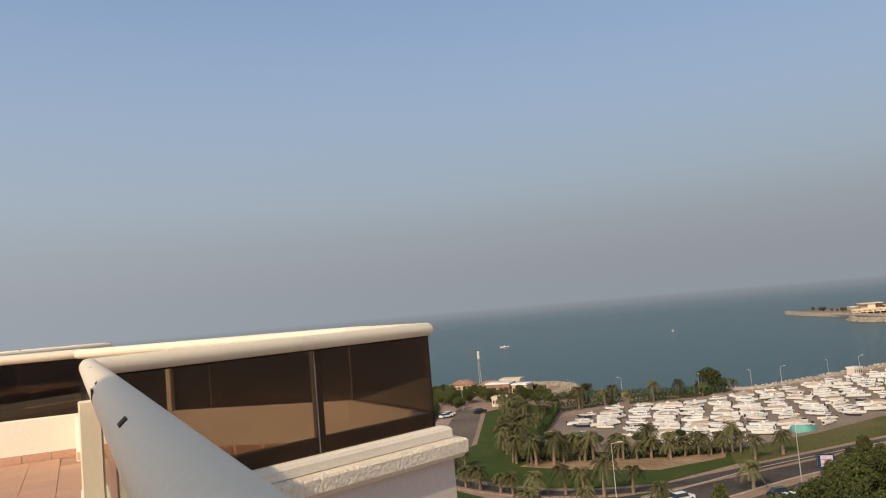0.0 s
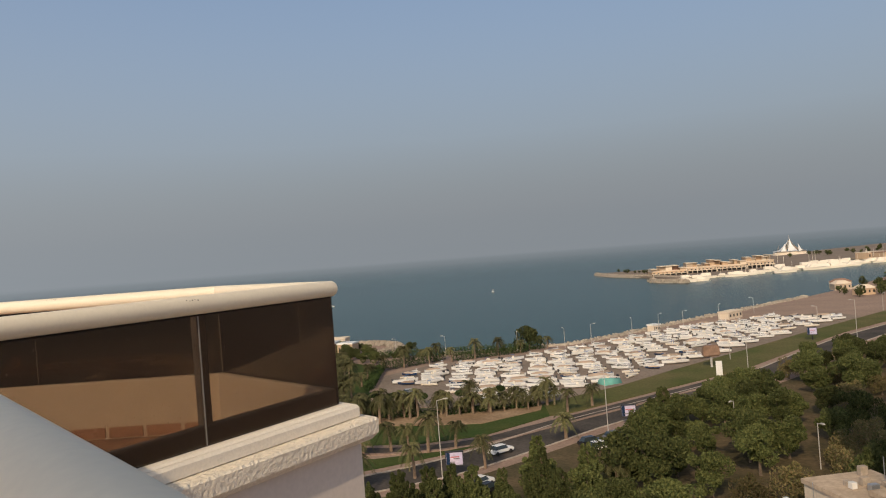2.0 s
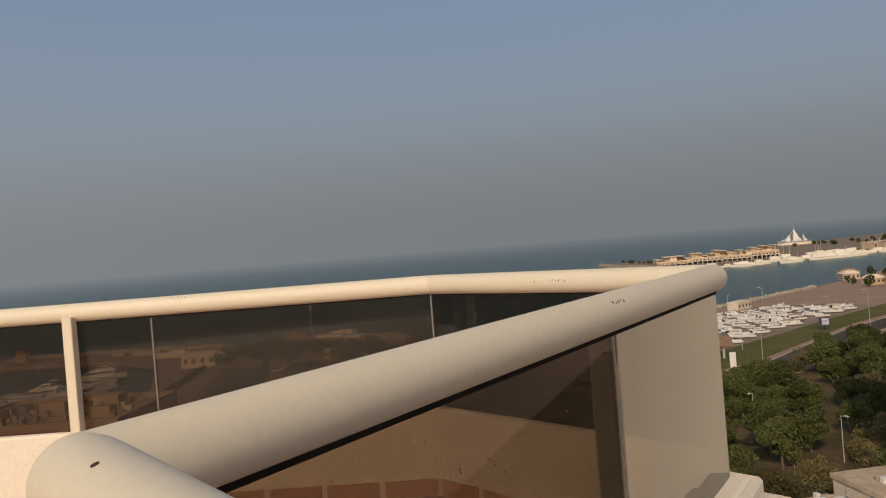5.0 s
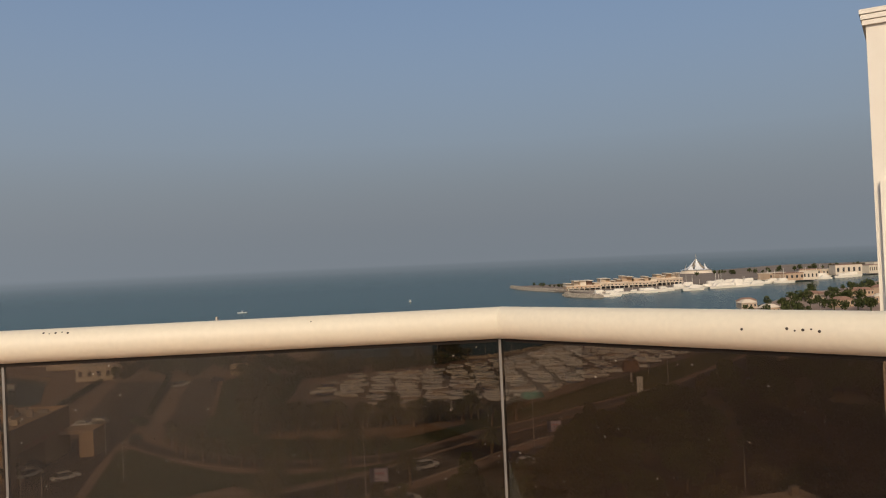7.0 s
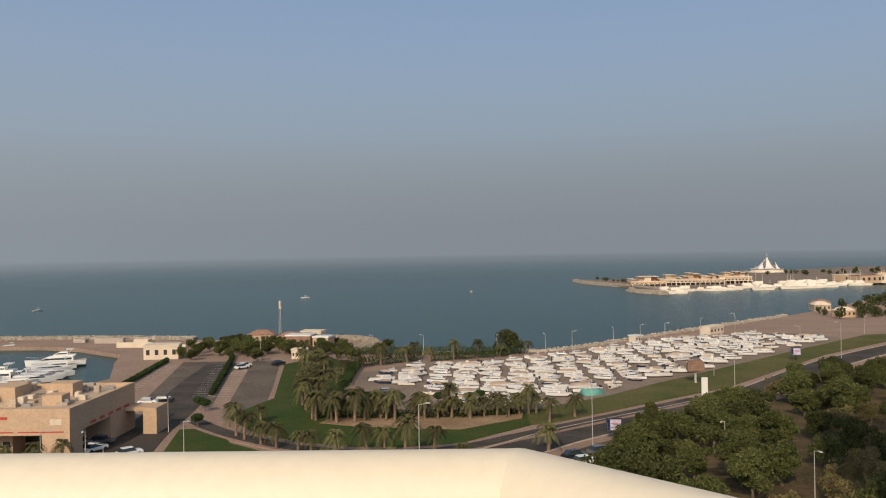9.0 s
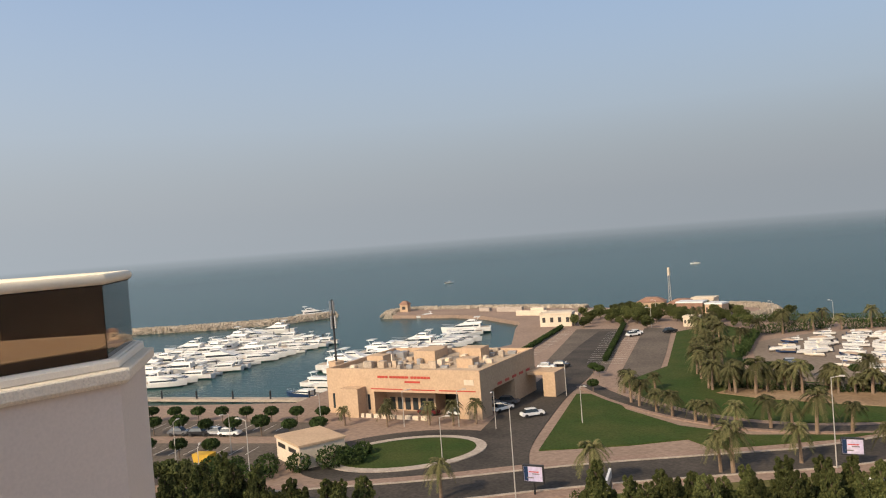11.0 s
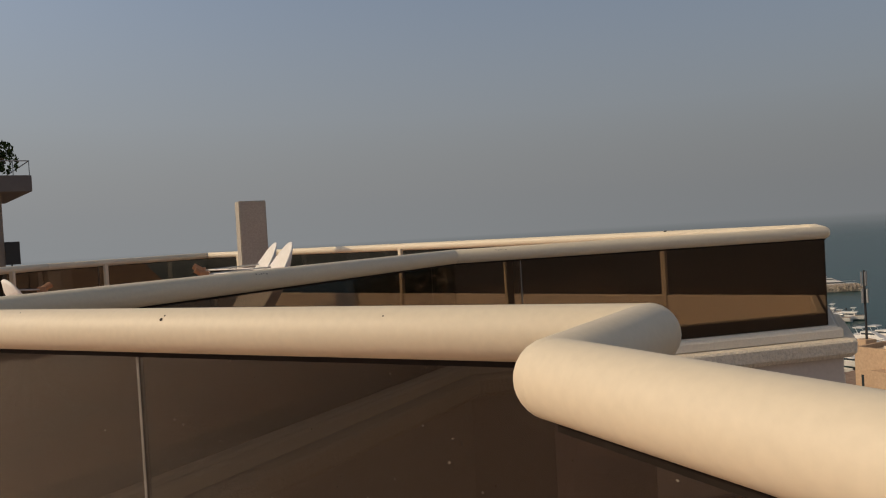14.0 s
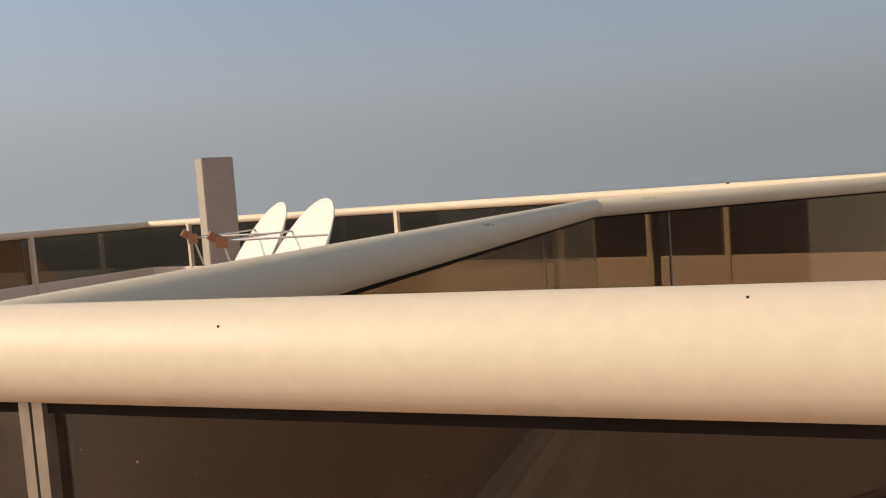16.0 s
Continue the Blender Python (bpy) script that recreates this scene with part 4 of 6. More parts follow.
for a, b in (((-220, 101), (-247, 180)), ((-253, 106), (-281, 188)), ((-205, 90), (-158, 111.5)), ((-158, 113), (-156, 128)), ((-171, 134), (-194, 190))):
    bm = bmesh.new()
    ribbon(bm, [a, b], 2.4, SEA_Z + 0.3, SEA_Z + 0.9)
    n = int(math.dist(a, b) / 9)
    j = thing("jetty", "grey timber floating jetty with piles", "jetty", "marina jetties", m=pose(0, 0, 0))
    part("deck", bm, M_TIMBER, j)
    for k in range(n + 1):
        bm = bmesh.new()
        t = k / n
        x, y = a[0] + (b[0] - a[0]) * t, a[1] + (b[1] - a[1]) * t
        tube(bm, (x + 1.3, y, -5), (x + 1.3, y, 1.4), 0.22, n=8)
        part("mooring_post", bm, M_BLACK, j)

# far marina behind the headland
far = bmesh.new()
for k in range(110):
    x = rng.uniform(-38, 190)
    y = 646 + 0.82 * (x + 37) + rng.choice((-26, -12, 4, 20, 34)) + rng.uniform(-3, 3) + max(0, x - 90) * 0.25
    if inside((x, y), ISLE) or inside((x, y), LAND):
        continue
    L = rng.uniform(8, 18)
    m = Matrix.Translation((x, y, SEA_Z)) @ Matrix.Rotation(rng.choice((0.3, 3.4)) + rng.uniform(-.2, .2), 4, "Z")
    box(far, -L / 2, L / 2, -L * 0.12, L * 0.12, 0, L * 0.10, -0.1, m)
    far.verts.ensure_lookup_table()
    raked(far, -L * 0.3, L * 0.2, L * 0.11, L * 0.12, L * 0.25, L * 0.12, 0, L * 0.02)
    far.verts.ensure_lookup_table()
    bmesh.ops.transform(far, matrix=m, verts=far.verts[-8:])
    if k % 3 == 0:
        tube(far, m @ Vector((0, 0, L * 0.2)), m @ Vector((0, 0, L * 0.75)), 0.12, n=4)
tagged(mesh_ob("far_boats", far, M_CREAMHULL), "crowded white boats in the far marina", "boats", kind="stuff")

# breakwaters
def rocks(name, line, w, h, n, label, seed):
    rg = random.Random(seed)
    bm = bmesh.new()
    sweep(bm, line, [(-w / 2, -4), (-w * 0.16, h * 0.8), (w * 0.16, h * 0.8), (w / 2, -4)])
    d = [math.dist(a, b) for a, b in zip(line, line[1:])]
    for k in range(n):
        s = rg.uniform(0, sum(d))
        i = 0
        while s > d[i] and i < len(d) - 1:
            s -= d[i]
            i += 1
        a, b = Vector(line[i]), Vector(line[i + 1])
        v = (b - a).normalized()
        o = rg.uniform(-0.48, 0.48) * w
        p = a + v * s + Vector((v.y, -v.x)) * o
        z = h * (0.85 - 1.9 * max(0, abs(o) / w - 0.16) * 2.4)
        r = rg.uniform(0.25, 0.52)
        m = Matrix.Translation((p.x, p.y, z)) @ Euler((rg.uniform(0, 6), rg.uniform(0, 6), rg.uniform(0, 6))).to_matrix().to_4x4()
        box(bm, -r, r, -r * 0.7, r * 0.7, -r * 0.6, r * 0.6, 0.25, m)
    return tagged(mesh_ob(name, bm, M_ROCK), label, "breakwater", kind="stuff")


rocks("breakwater", smooth_line([(-480, 95), (-420, 130), (-378, 163), (-342, 192), (-325, 213), (-319, 240)]), 11, 1.3, 3200, "rock-armoured breakwater of the marina", 3)
rocks("breakwater_pier", smooth_line([(-279, 240), (-290, 252), (-286, 263), (-262, 270), (-236, 276), (-200, 280)]), 8, 1.1, 1700, "rock edge of the pier head", 4)
rocks("breakwater_headland", smooth_line([(-137, 845), (-112, 782), (-60, 702), (-30, 642)]), 9, 1.5, 250, "rock edge of the headland", 5)
rocks("breakwater_mall", smooth_line([(-64, 668), (-58, 642), (-34, 614)]), 9, 1.5, 200, "low rock mole of the far marina", 9)
rocks("breakwater_round", smooth_line([(-150, 290), (-136, 291), (-124, 283), (-120, 270), (-123, 257)]), 7, 1.5, 1000, "pale rock edge of the round pier head", 6)
rocks("breakwater_shore", smooth_line([(-96, 256), (-62, 268), (-48, 281), (-14, 342), (30, 420)]), 6, 0.8, 400, "low rock edge along the shore", 8)


# ---- palms and trees ----
def palm_parts(h, n, spread, seed):
    rg = random.Random(seed)
    tb = bmesh.new()
    bend = Vector((rg.uniform(-0.4, 0.4), rg.uniform(-0.4, 0.4), 0))
    for k in range(6):
        t0, t1 = k / 6, (k + 1) / 6
        r = 0.30 - 0.10 * t0
        tube(tb, Vector((0, 0, h * t0)) + bend * t0 * t0, Vector((0, 0, h * t1)) + bend * t1 * t1, r, r * 0.86, n=8, caps=False)
    top = Vector((0, 0, h)) + bend
    fb = bmesh.new()
    for k in range(n):
        az, up = k * 2.399 + rg.uniform(-.2, .2), rg.uniform(-0.45, 1.25)
        L = spread * rg.uniform(0.85, 1.1)
        d = Vector((math.cos(az), math.sin(az), 0))
        side = Vector((-d.y, d.x, 0))
        pts = []
        for j in range(8):
            t = j / 7
            pts.append(top + d * L * (t * math.cos(up * 0.8) - 0.12 * t * t) + Vector((0, 0, L * (math.sin(up) * t - 0.75 * t * t))))
        for a, b in zip(pts, pts[1:]):
            fb.faces.new([fb.verts.new(q) for q in (a - side * 0.03, b - side * 0.02, b + side * 0.02, a + side * 0.03)])
        for j in range(22):
            t = 0.12 + 0.86 * j / 22
            i = min(int(t * 7), 6)
            c = pts[i].lerp(pts[i + 1], t * 7 - i)
            fwd = (pts[i + 1] - pts[i]).normalized()
            w = L * 0.20 * (1 - 0.75 * abs(t - 0.4))
            for s in (-1, 1):
                tip = c + side * s * w + fwd * w * 0.75 - Vector((0, 0, w * rg.uniform(0.25, 0.7)))
                fb.faces.new([fb.verts.new(q) for q in (c - fwd * 0.055, tip, c + fwd * 0.055)])
    return tb, fb


def leaf_cloud(bm, blobs, n, size, rg):
    for k in range(n):
        c, r = rg.choice(blobs)
        v = Vector((rg.gauss(0, 1), rg.gauss(0, 1), rg.gauss(0, 1))).normalized()
        p = Vector(c) + Vector((v.x * r[0], v.y * r[1], v.z * r[2])) * rg.uniform(0.62, 1.0)
        q = Euler((rg.uniform(0, 6.3), rg.uniform(0, 6.3), rg.uniform(0, 6.3))).to_quaternion()
        s = size * rg.uniform(0.6, 1.3)
        bm.faces.new([bm.verts.new(p + q @ Vector(o)) for o in ((-s, 0, 0), (0, -s * 0.6, 0.1 * s), (s, 0, 0), (0, s * 0.6, 0.1 * s))])


def tree_parts(h, w, seed, n=1700, size=0.30):
    rg = random.Random(seed)
    tb = bmesh.new()
    tube(tb, (0, 0, 0), (0, 0, h * 0.45), 0.22, 0.14, n=7)
    blobs = []
    for k in range(14):
        a, d = k * 2.4 + rg.uniform(-.3, .3), w * rg.uniform(0.10, 0.62)
        c = (math.cos(a) * d, math.sin(a) * d, h * rg.uniform(0.36, 0.86) - 0.22 * d)
        r = rg.uniform(0.20, 0.40) * w
        blobs.append((c, (r, r, r * rg.uniform(0.75, 1.1))))
        tube(tb, (0, 0, h * rg.uniform(0.2, 0.42)), c, 0.09, 0.03, n=5)
    fb = bmesh.new()
    leaf_cloud(fb, blobs, n, size, rg)
    return tb, fb


def column_parts(h, w, seed, n=2600, size=0.20):
    """A tall dense evergreen, leafy down to the ground, with an uneven outline."""
    rg = random.Random(seed)
    tb = bmesh.new()
    tube(tb, (0, 0, 0), (0, 0, h * 0.85), 0.20, 0.05, n=7)
    blobs = []
    for k in range(64):
        t = (k + rg.uniform(0, 1)) / 64
        reach = w * (0.55 + 0.45 * math.sin(math.pi * min(1, t * 1.25 + 0.15))) * (1 - 0.55 * t * t)
        a, d = k * 2.4 + rg.uniform(-.4, .4), reach * rg.uniform(0.25, 0.95)
        r = reach * rg.uniform(0.16, 0.34)
        c = (math.cos(a) * d, math.sin(a) * d, h * (0.10 + 0.84 * t))
        blobs.append((c, (r, r, r * rg.uniform(1.0, 1.6))))
        tube(tb, (0, 0, c[2] * 0.8), c, 0.05, 0.02, n=5)
    fb = bmesh.new()
    leaf_cloud(fb, blobs, n, size, rg)
    return tb, fb


def planted(name, label, category, group, tb, fb, bark, leaf, m):
    t = thing(name, label, category, group, m=m)
    if tb:
        part("trunk", tb, bark, t)
    part("crown", fb, leaf, t)
    return t


rng = random.Random(11)
PALMS = [(-89, 137), (-86, 135), (-81, 132.5), (-77, 131), (-72, 129.5), (-69, 128.5), (-64, 128), (-56, 129.5), (-53, 131), (-49, 134), (-60, 131), (-55, 107.5), (-81, 79), (-67, 92.5), (-40, 122), (-31, 141), (-16, 149), (-18, 111),
         (-121, 104.5), (-126, 98), (-118, 101.5), (-111.5, 106), (-107.5, 108), (-104.5, 111), (-95, 144), (-91, 149), (-56.5, 107), (-49.5, 116), (-35, 163), (-31, 169),
         (-86, 238), (-80, 243), (-74, 249), (-68, 254), (-92, 240), (-98, 243), (-60, 258), (-97, 196), (-99, 204), (-101, 212), (-102, 220), (-98, 228), (-92, 234)]
for k in range(30):
    t = k / 29
    PALMS.append((-82 - 42 * t + rng.uniform(-2.6, 2.6), 154 + 80 * t + rng.uniform(-2, 2)))
for k in range(24):
    t = k / 23
    PALMS.append((-80 + 40 * t + rng.uniform(-1.2, 1.2), 153 + 4 * t + 14 * t * t + rng.uniform(-2, 5)))
kinds = [palm_parts(*a) for a in ((5.2, 34, 3.0, 1), (4.4, 32, 2.7, 2), (3.4, 30, 2.6, 3))]
kinds = [planted("date_palm", "date palm with drooping grey-green fronds", "palm", "date palms along the lawns", tb, fb, M_TRUNK, M_FROND, pose(*PALMS[i], 0.1)) for i, (tb, fb) in enumerate(kinds)]
for i, (x, y) in enumerate(PALMS[3:]):
    s = rng.uniform(0.85, 1.15)
    s *= 0.68 if x < -103 and y < 115 else 1.0
    copy_thing(kinds[0 if y < 125 else rng.randrange(3)], pose(x, y, 0.1, 0, 0, rng.uniform(0, 360)) @ Matrix.Scale(s, 4))

WOOD = [(-27, 112), (-22, 126), (-20, 140), (-14, 158), (-4, 176), (8, 198), (22, 224), (54, 272), (104, 335), (140, 300), (90, 170), (40, 100), (24, 84), (4, 78), (-22, 82)]
BARE = [[(-9, 114), (-2, 112), (2, 118), (-2, 124), (-10, 121)], [(-3, 84), (24, 82), (24, 100), (8, 103), (-3, 96)]]
TREES, tries = [], 0
while len(TREES) < 290 and tries < 14000:
    tries += 1
    x, y = rng.uniform(-28, 120), rng.uniform(78, 320)
    if inside((x, y), WOOD) and not any(inside((x, y), q) for q in BARE) and all(math.dist((x, y), q) > 3.7 for q in TREES):
        TREES.append((x, y))
HEDGE = [(-120, 60), (-116, 62), (-124, 57), (-112, 60)]
tk = [tree_parts(6.8, 4.3, 21, 6500, 0.19), tree_parts(5.6, 3.8, 22, 5600, 0.19), tree_parts(8.2, 4.0, 23, 6500, 0.19)]
tk = [planted("tree", "dense dark green broadleaf tree", "tree", "trees of the seafront wood", tb, fb, M_BARK, M_LEAF, pose(*TREES[i], 0.05)) for i, (tb, fb) in enumerate(tk)]
tb, fb = tree_parts(5.0, 3.8, 24, 2600, 0.17)
dry = planted("tree", "sparse dry brown-green tree", "tree", "trees of the seafront wood", tb, fb, M_BARK, M_LEAFDRY, pose(*TREES[3], 0.05))
for i, (x, y) in enumerate(TREES[4:]):
    src = dry if rng.random() < 0.12 or x > 2 and y < 136 and rng.random() < 0.7 else rng.choice(tk)
    copy_thing(src, pose(x, y, 0.05, 0, 0, rng.uniform(0, 360)) @ Matrix.Scale(rng.uniform(0.75, 1.2), 4))
tb, fb = tree_parts(4.4, 3.2, 25, 1900, 0.22)
hk = planted("tree", "leafy green tree standing beside the road", "tree", "trees beside the road", tb, fb, M_BARK, M_LEAF, pose(*HEDGE[0], 0.05))
for x, y in HEDGE[1:]:
    copy_thing(hk, pose(x + rng.uniform(-1, 1), y + rng.uniform(-1, 1), 0.05, 0, 0, rng.uniform(0, 360)) @ Matrix.Scale(rng.uniform(0.85, 1.45), 4))
for x, y, s in ((-66.7, 262.1, 1.9), (-110, 262, 1.0), (-165, 263, 1.1), (-178, 256, 1.0), (-158, 268, 0.9), (-150, 262, 1.0), (-140, 266, 1.2), (-133, 268, 0.9), (-171, 268, 1.0), (-126, 252, 0.8), (-118, 240, 0.9), (-112, 238, 1), (-106, 244, 1.1), (-182, 252, 0.9), (-174, 262, 0.9), (-168, 258, 1.0), (-160, 258, 0.9), (-155, 272, 1.0), (-145, 258, 0.9), (-137, 262, 1.0), (-128, 264, 0.9), (-143, 272, 0.8), (-162, 270, 0.8), (-176, 270, 0.8)):
    copy_thing(hk, pose(x, y, 0.05, 0, 0, rng.uniform(0, 360)) @ Matrix.Scale(s, 4))

# tall evergreens along the near street
COLUMN = [(-96, 58), (-92.7, 59.1), (-81, 58), (-82.7, 62.4), (-78.5, 61.3), (-88.5, 50), (-82.5, 56), (-91.1, 49), (-91.1, 53), (-86.5, 60), (-99, 55), (-86, 55.5), (-94, 54), (-89, 57), (-102, 60), (-98, 50), (-79, 65),
          (-53.7, 81.2), (-51.7, 84.2), (-48.7, 85.4), (-45.8, 86.6), (-43.9, 88.3), (-50.1, 78.4), (-45.4, 82.4), (-41, 91), (-38, 93), (-47.5, 79.5), (-42, 85.5),
          (-55.5, 78), (-57.5, 80.5), (-49.5, 81.5), (-46.5, 84), (-44.5, 79.5), (-40.5, 83), (-38.5, 87.5), (-36, 90), (-33.5, 96.5), (-36.5, 97), (-26.5, 104), (-14.5, 146), (-16, 139), (-28.8, 110.6), (-30.5, 99), (-20.7, 105), (-35, 95), (-23.2, 99), (-17.7, 114)]
ck = [planted("tree", "tall dense dark evergreen beside the street", "tree", "evergreens beside the street", *column_parts(8.0, 2.9, 41 + i, 11000, 0.17), M_BARK, M_LEAF, pose(*COLUMN[i], 0.05)) for i in range(2)]
for x, y in COLUMN[2:]:
    copy_thing(rng.choice(ck), pose(x, y, 0.05, 0, 0, rng.uniform(0, 360)) @ Matrix.Scale(rng.uniform(0.82, 1.12), 4))
for x, y, s in ((-166, 234, 1.1), (-160, 238, 1.3), (-155, 240, 1.2), (-150, 238, 1.4), (-146, 243, 1.3), (-152, 246, 1.2), (-163, 246, 1.1), (-140, 246, 1.2), (-134, 240, 1.1), (-130, 252, 1.3), (-125, 246, 1.2), (-158, 252, 1.2), (-147, 254, 1.1), (-122, 236, 1.1), (-169, 229, 1.0)):
    copy_thing(tk[0], pose(x, y, 0.05, 0, 0, rng.uniform(0, 360)) @ Matrix.Scale(0.62 * s, 4))
for x, y in ((-163, 226), (-171, 242), (-162, 240), (-154, 234), (-152, 242), (-141, 229), (-172, 249), (-166, 257), (-158, 246), (-146, 236), (-148, 248), (-135, 247), (-126, 246), (-120, 250)):
    copy_thing(tk[1], pose(x, y, 0.05, 0, 0, rng.uniform(0, 360)) @ Matrix.Scale(rng.uniform(0.5, 0.85), 4))
# short bushy palms on the earth bank, and dark trees along the far shore
for k in range(26):
    t = k / 25
    copy_thing(kinds[2], pose(-83 + 44 * t + rng.uniform(-1.5, 1.5), 157 + 2 * t + 12 * t * t + rng.uniform(-2, 2), 0.2, 0, 0, rng.uniform(0, 360)) @ Matrix.Scale(rng.uniform(0.65, 0.95), 4))
far_bm, far_rg = bmesh.new(), random.Random(77)
for k in range(235):
    if k < 190:
        x, y, z = rng.uniform(30, 190), rng.uniform(405, 640), 0.0
        sc = rng.uniform(0.5, 1.1)
        if not inside((x - 3, y + 3), LAND):
            continue
    elif k < 206:
        t = rng.random()
        x, y, z, sc = -126 + 52 * t, 846 - 100 * t + rng.uniform(-6, 8), 0.2, rng.uniform(0.35, 0.7)
        x += 10
    else:
        t = rng.random()
        x, y, z, sc = 50 + 200 * t, 960 + 90 * t + rng.uniform(-30, 20), 0.2, rng.uniform(0.6, 1.1)
        if math.dist((x, y), (64, 1060)) < 45:
            continue
    tube(far_bm, (x, y, z), (x, y, z + 3.5 * sc), 0.3 * sc, n=5)
    leaf_cloud(far_bm, [((x + far_rg.uniform(-1.5, 1.5) * sc, y + far_rg.uniform(-1.5, 1.5) * sc, z + far_rg.uniform(2.2, 5.0) * sc), (2.2 * sc, 2.2 * sc, 1.8 * sc)) for q in range(5)], 150, 0.75 * sc, far_rg)
tagged(mesh_ob("far_trees", far_bm, M_LEAF), "dark green trees along the far shore", "trees", kind="stuff")

# clipped trees of the parking rows
rg = random.Random(5)
tb, fb = bmesh.new(), bmesh.new()
tube(tb, (0, 0, 0), (0, 0, 1.6), 0.10, 0.08, n=6)
leaf_cloud(fb, [((0, 0, 2.3), (1.5, 1.5, 0.85))], 800, 0.22, rg)
clip = planted("clipped_tree", "small round clipped tree in the paving", "tree", "clipped trees of the car park", tb, fb, M_BARK, M_CLIP, pose(-172, 77, 0.1))
for k in range(1, 9):
    copy_thing(clip, pose(-172 + 5.0 * k, 77 + 2.55 * k, 0.1, 0, 0, 40 * k))
for k in range(8):
    copy_thing(clip, pose(-160 + 5.2 * k, 71.5 + 2.7 * k, 0.1, 0, 0, 70 * k) @ Matrix.Scale(1.0 + 0.12 * (k % 3), 4))
for k in range(5):
    copy_thing(clip, pose(-150 + 5.4 * k, 60 + 3.0 * k, 0.1, 0, 0, 70 * k) @ Matrix.Scale(1.05, 4))
for x, y in ((-109, 156), (-78, 172), (-70, 172), (-62, 175), (-83, 174), (-101, 142), (-112, 158), (-54, 180)):
    copy_thing(clip, pose(x, y, 0.1, 0, 0, x * 7) @ Matrix.Scale(0.85, 4))


def hedge(a, b, w, h, label):
    rg = random.Random(int(a[0] * 7))
    bm = bmesh.new()
    n = max(2, int(math.dist(a, b) / 1.1))
    for k in range(n):
        t = (k + 0.5) / n
        p = (a[0] + (b[0] - a[0]) * t, a[1] + (b[1] - a[1]) * t, h * 0.5)
        leaf_cloud(bm, [(p, (0.8, w / 2, h * 0.55 * rg.uniform(0.85, 1.1)))], 110, 0.22, rg)
    return tagged(mesh_ob("hedge", bm, M_CLIP), label, "hedge", "clipped hedges")


hedge((-146, 171), (-169, 222), 1.7, 1.5, "long clipped green hedge along the pier car park")
hedge((-119, 173), (-152, 233), 1.7, 1.5, "long clipped green hedge between the parking lanes")
hedge((-62, 262), (-122, 248), 5, 2.6, "wide dark shrub belt behind the yard")
hedge((-128, 61), (-109, 71), 4, 2.3, "dark bushy hedge along the turning loop")
hedge((-86, 240), (-66, 256), 5, 2.6, "wide dark shrub belt beside the yard")
hedge((-82, 156), (-62, 160), 3, 1.5, "dark shrub belt under the short palms")
hedge((-60, 161), (-43, 169), 3, 1.5, "dark shrub belt under the short palms")
hedge((-92, 190), (-104, 224), 8, 2.6, "wide dark shrub belt in the palm garden")
hedge((-104, 224), (-90, 242), 8, 2.8, "wide dark shrub belt at the yard corner")
hedge((-112, 212), (-128, 240), 5, 2.2, "dark shrubs beside the parking lane")
rgb = random.Random(9)
bm = bmesh.new()
for x, y, r in ((-111, 79, 2.2), (-108, 83, 2.0), (-106, 80, 2.4), (-104, 83, 2.0), (-109, 76, 2.0), (-113, 73, 2.0), (-117, 70, 1.8), (-121, 68, 1.8), (-107, 87, 1.6)):
    leaf_cloud(bm, [((x, y, r * 0.65), (r, r, r * 0.8))], 700, 0.22, rgb)
tagged(mesh_ob("hedge", bm, M_CLIP), "rounded dark green bushes beside the small hut", "bushes", "clipped hedges")


# ---- buildings ----
def frame_of(a, b):
    """A pose with x from a to b in plan, and y to its left."""
    return pose(a[0], a[1], 0, 0, 0, math.degrees(math.atan2(b[1] - a[1], b[0] - a[0])))


shopm = frame_of((-138.5, 103.2), (-105.5, 113.3))
shop = thing("shopping_building", "low buff stone supermarket with a red sign", "building", m=shopm)
W, D, HS = 34.5, 27.0, 8.0
for x0, x1, y0, y1, z0, z1 in ((0, 11.2, 0.6, D, 0, HS), (11.2, 22.4, 5.0, D, 0, 4.6), (11.2, W, 0.6, D, 4.6, HS), (29.8, W, 0.6, 5.0, 0, 4.6), (22.4, 29.8, 9.0, D, 0, 4.6), (29.8, W, 16.0, D, 0, 4.6), (22.4, W - 5, 5.0, 9.0, 4.3, 4.6)):
    bm = bmesh.new()
    box(bm, x0, x1, y0, y1, z0, z1)
    part("wall", bm, M_BUFF, shop)
bm = bmesh.new()
for x0, x1, y0, y1 in ((0, W, 0.6, 1.2), (0, W, D - 0.6, D), (0, 0.6, 1.2, D - 0.6), (W - 0.6, W, 1.2, D - 0.6)):
    box(bm, x0, x1, y0, y1, HS, HS + 1.0)
part("roof_parapet", bm, M_BUFF, shop)
bm = bmesh.new()
box(bm, 0.6, W - 0.6, 1.2, D - 0.6, HS + 0.005, HS + 0.12)
part("roof", bm, M_ROOFTOP, shop)
rg = random.Random(31)
for k in range(70):
    x, y = rg.uniform(2, W - 4), rg.uniform(3, D - 3)
    sx, sy, sz = rg.uniform(0.6, 2.2), rg.uniform(0.5, 1.6), rg.uniform(0.5, 1.5)
    bm = bmesh.new()
    box(bm, x, x + sx, y, y + sy, HS + 0.12, HS + 0.12 + sz)
    bmesh.ops.bevel(bm, geom=bm.edges[:], offset=0.06, segments=1, affect="EDGES")
    part("roof_unit", bm, rg.choice((M_BUFF2, M_ROOFTOP, M_STEEL, M_TIMBER)), shop)
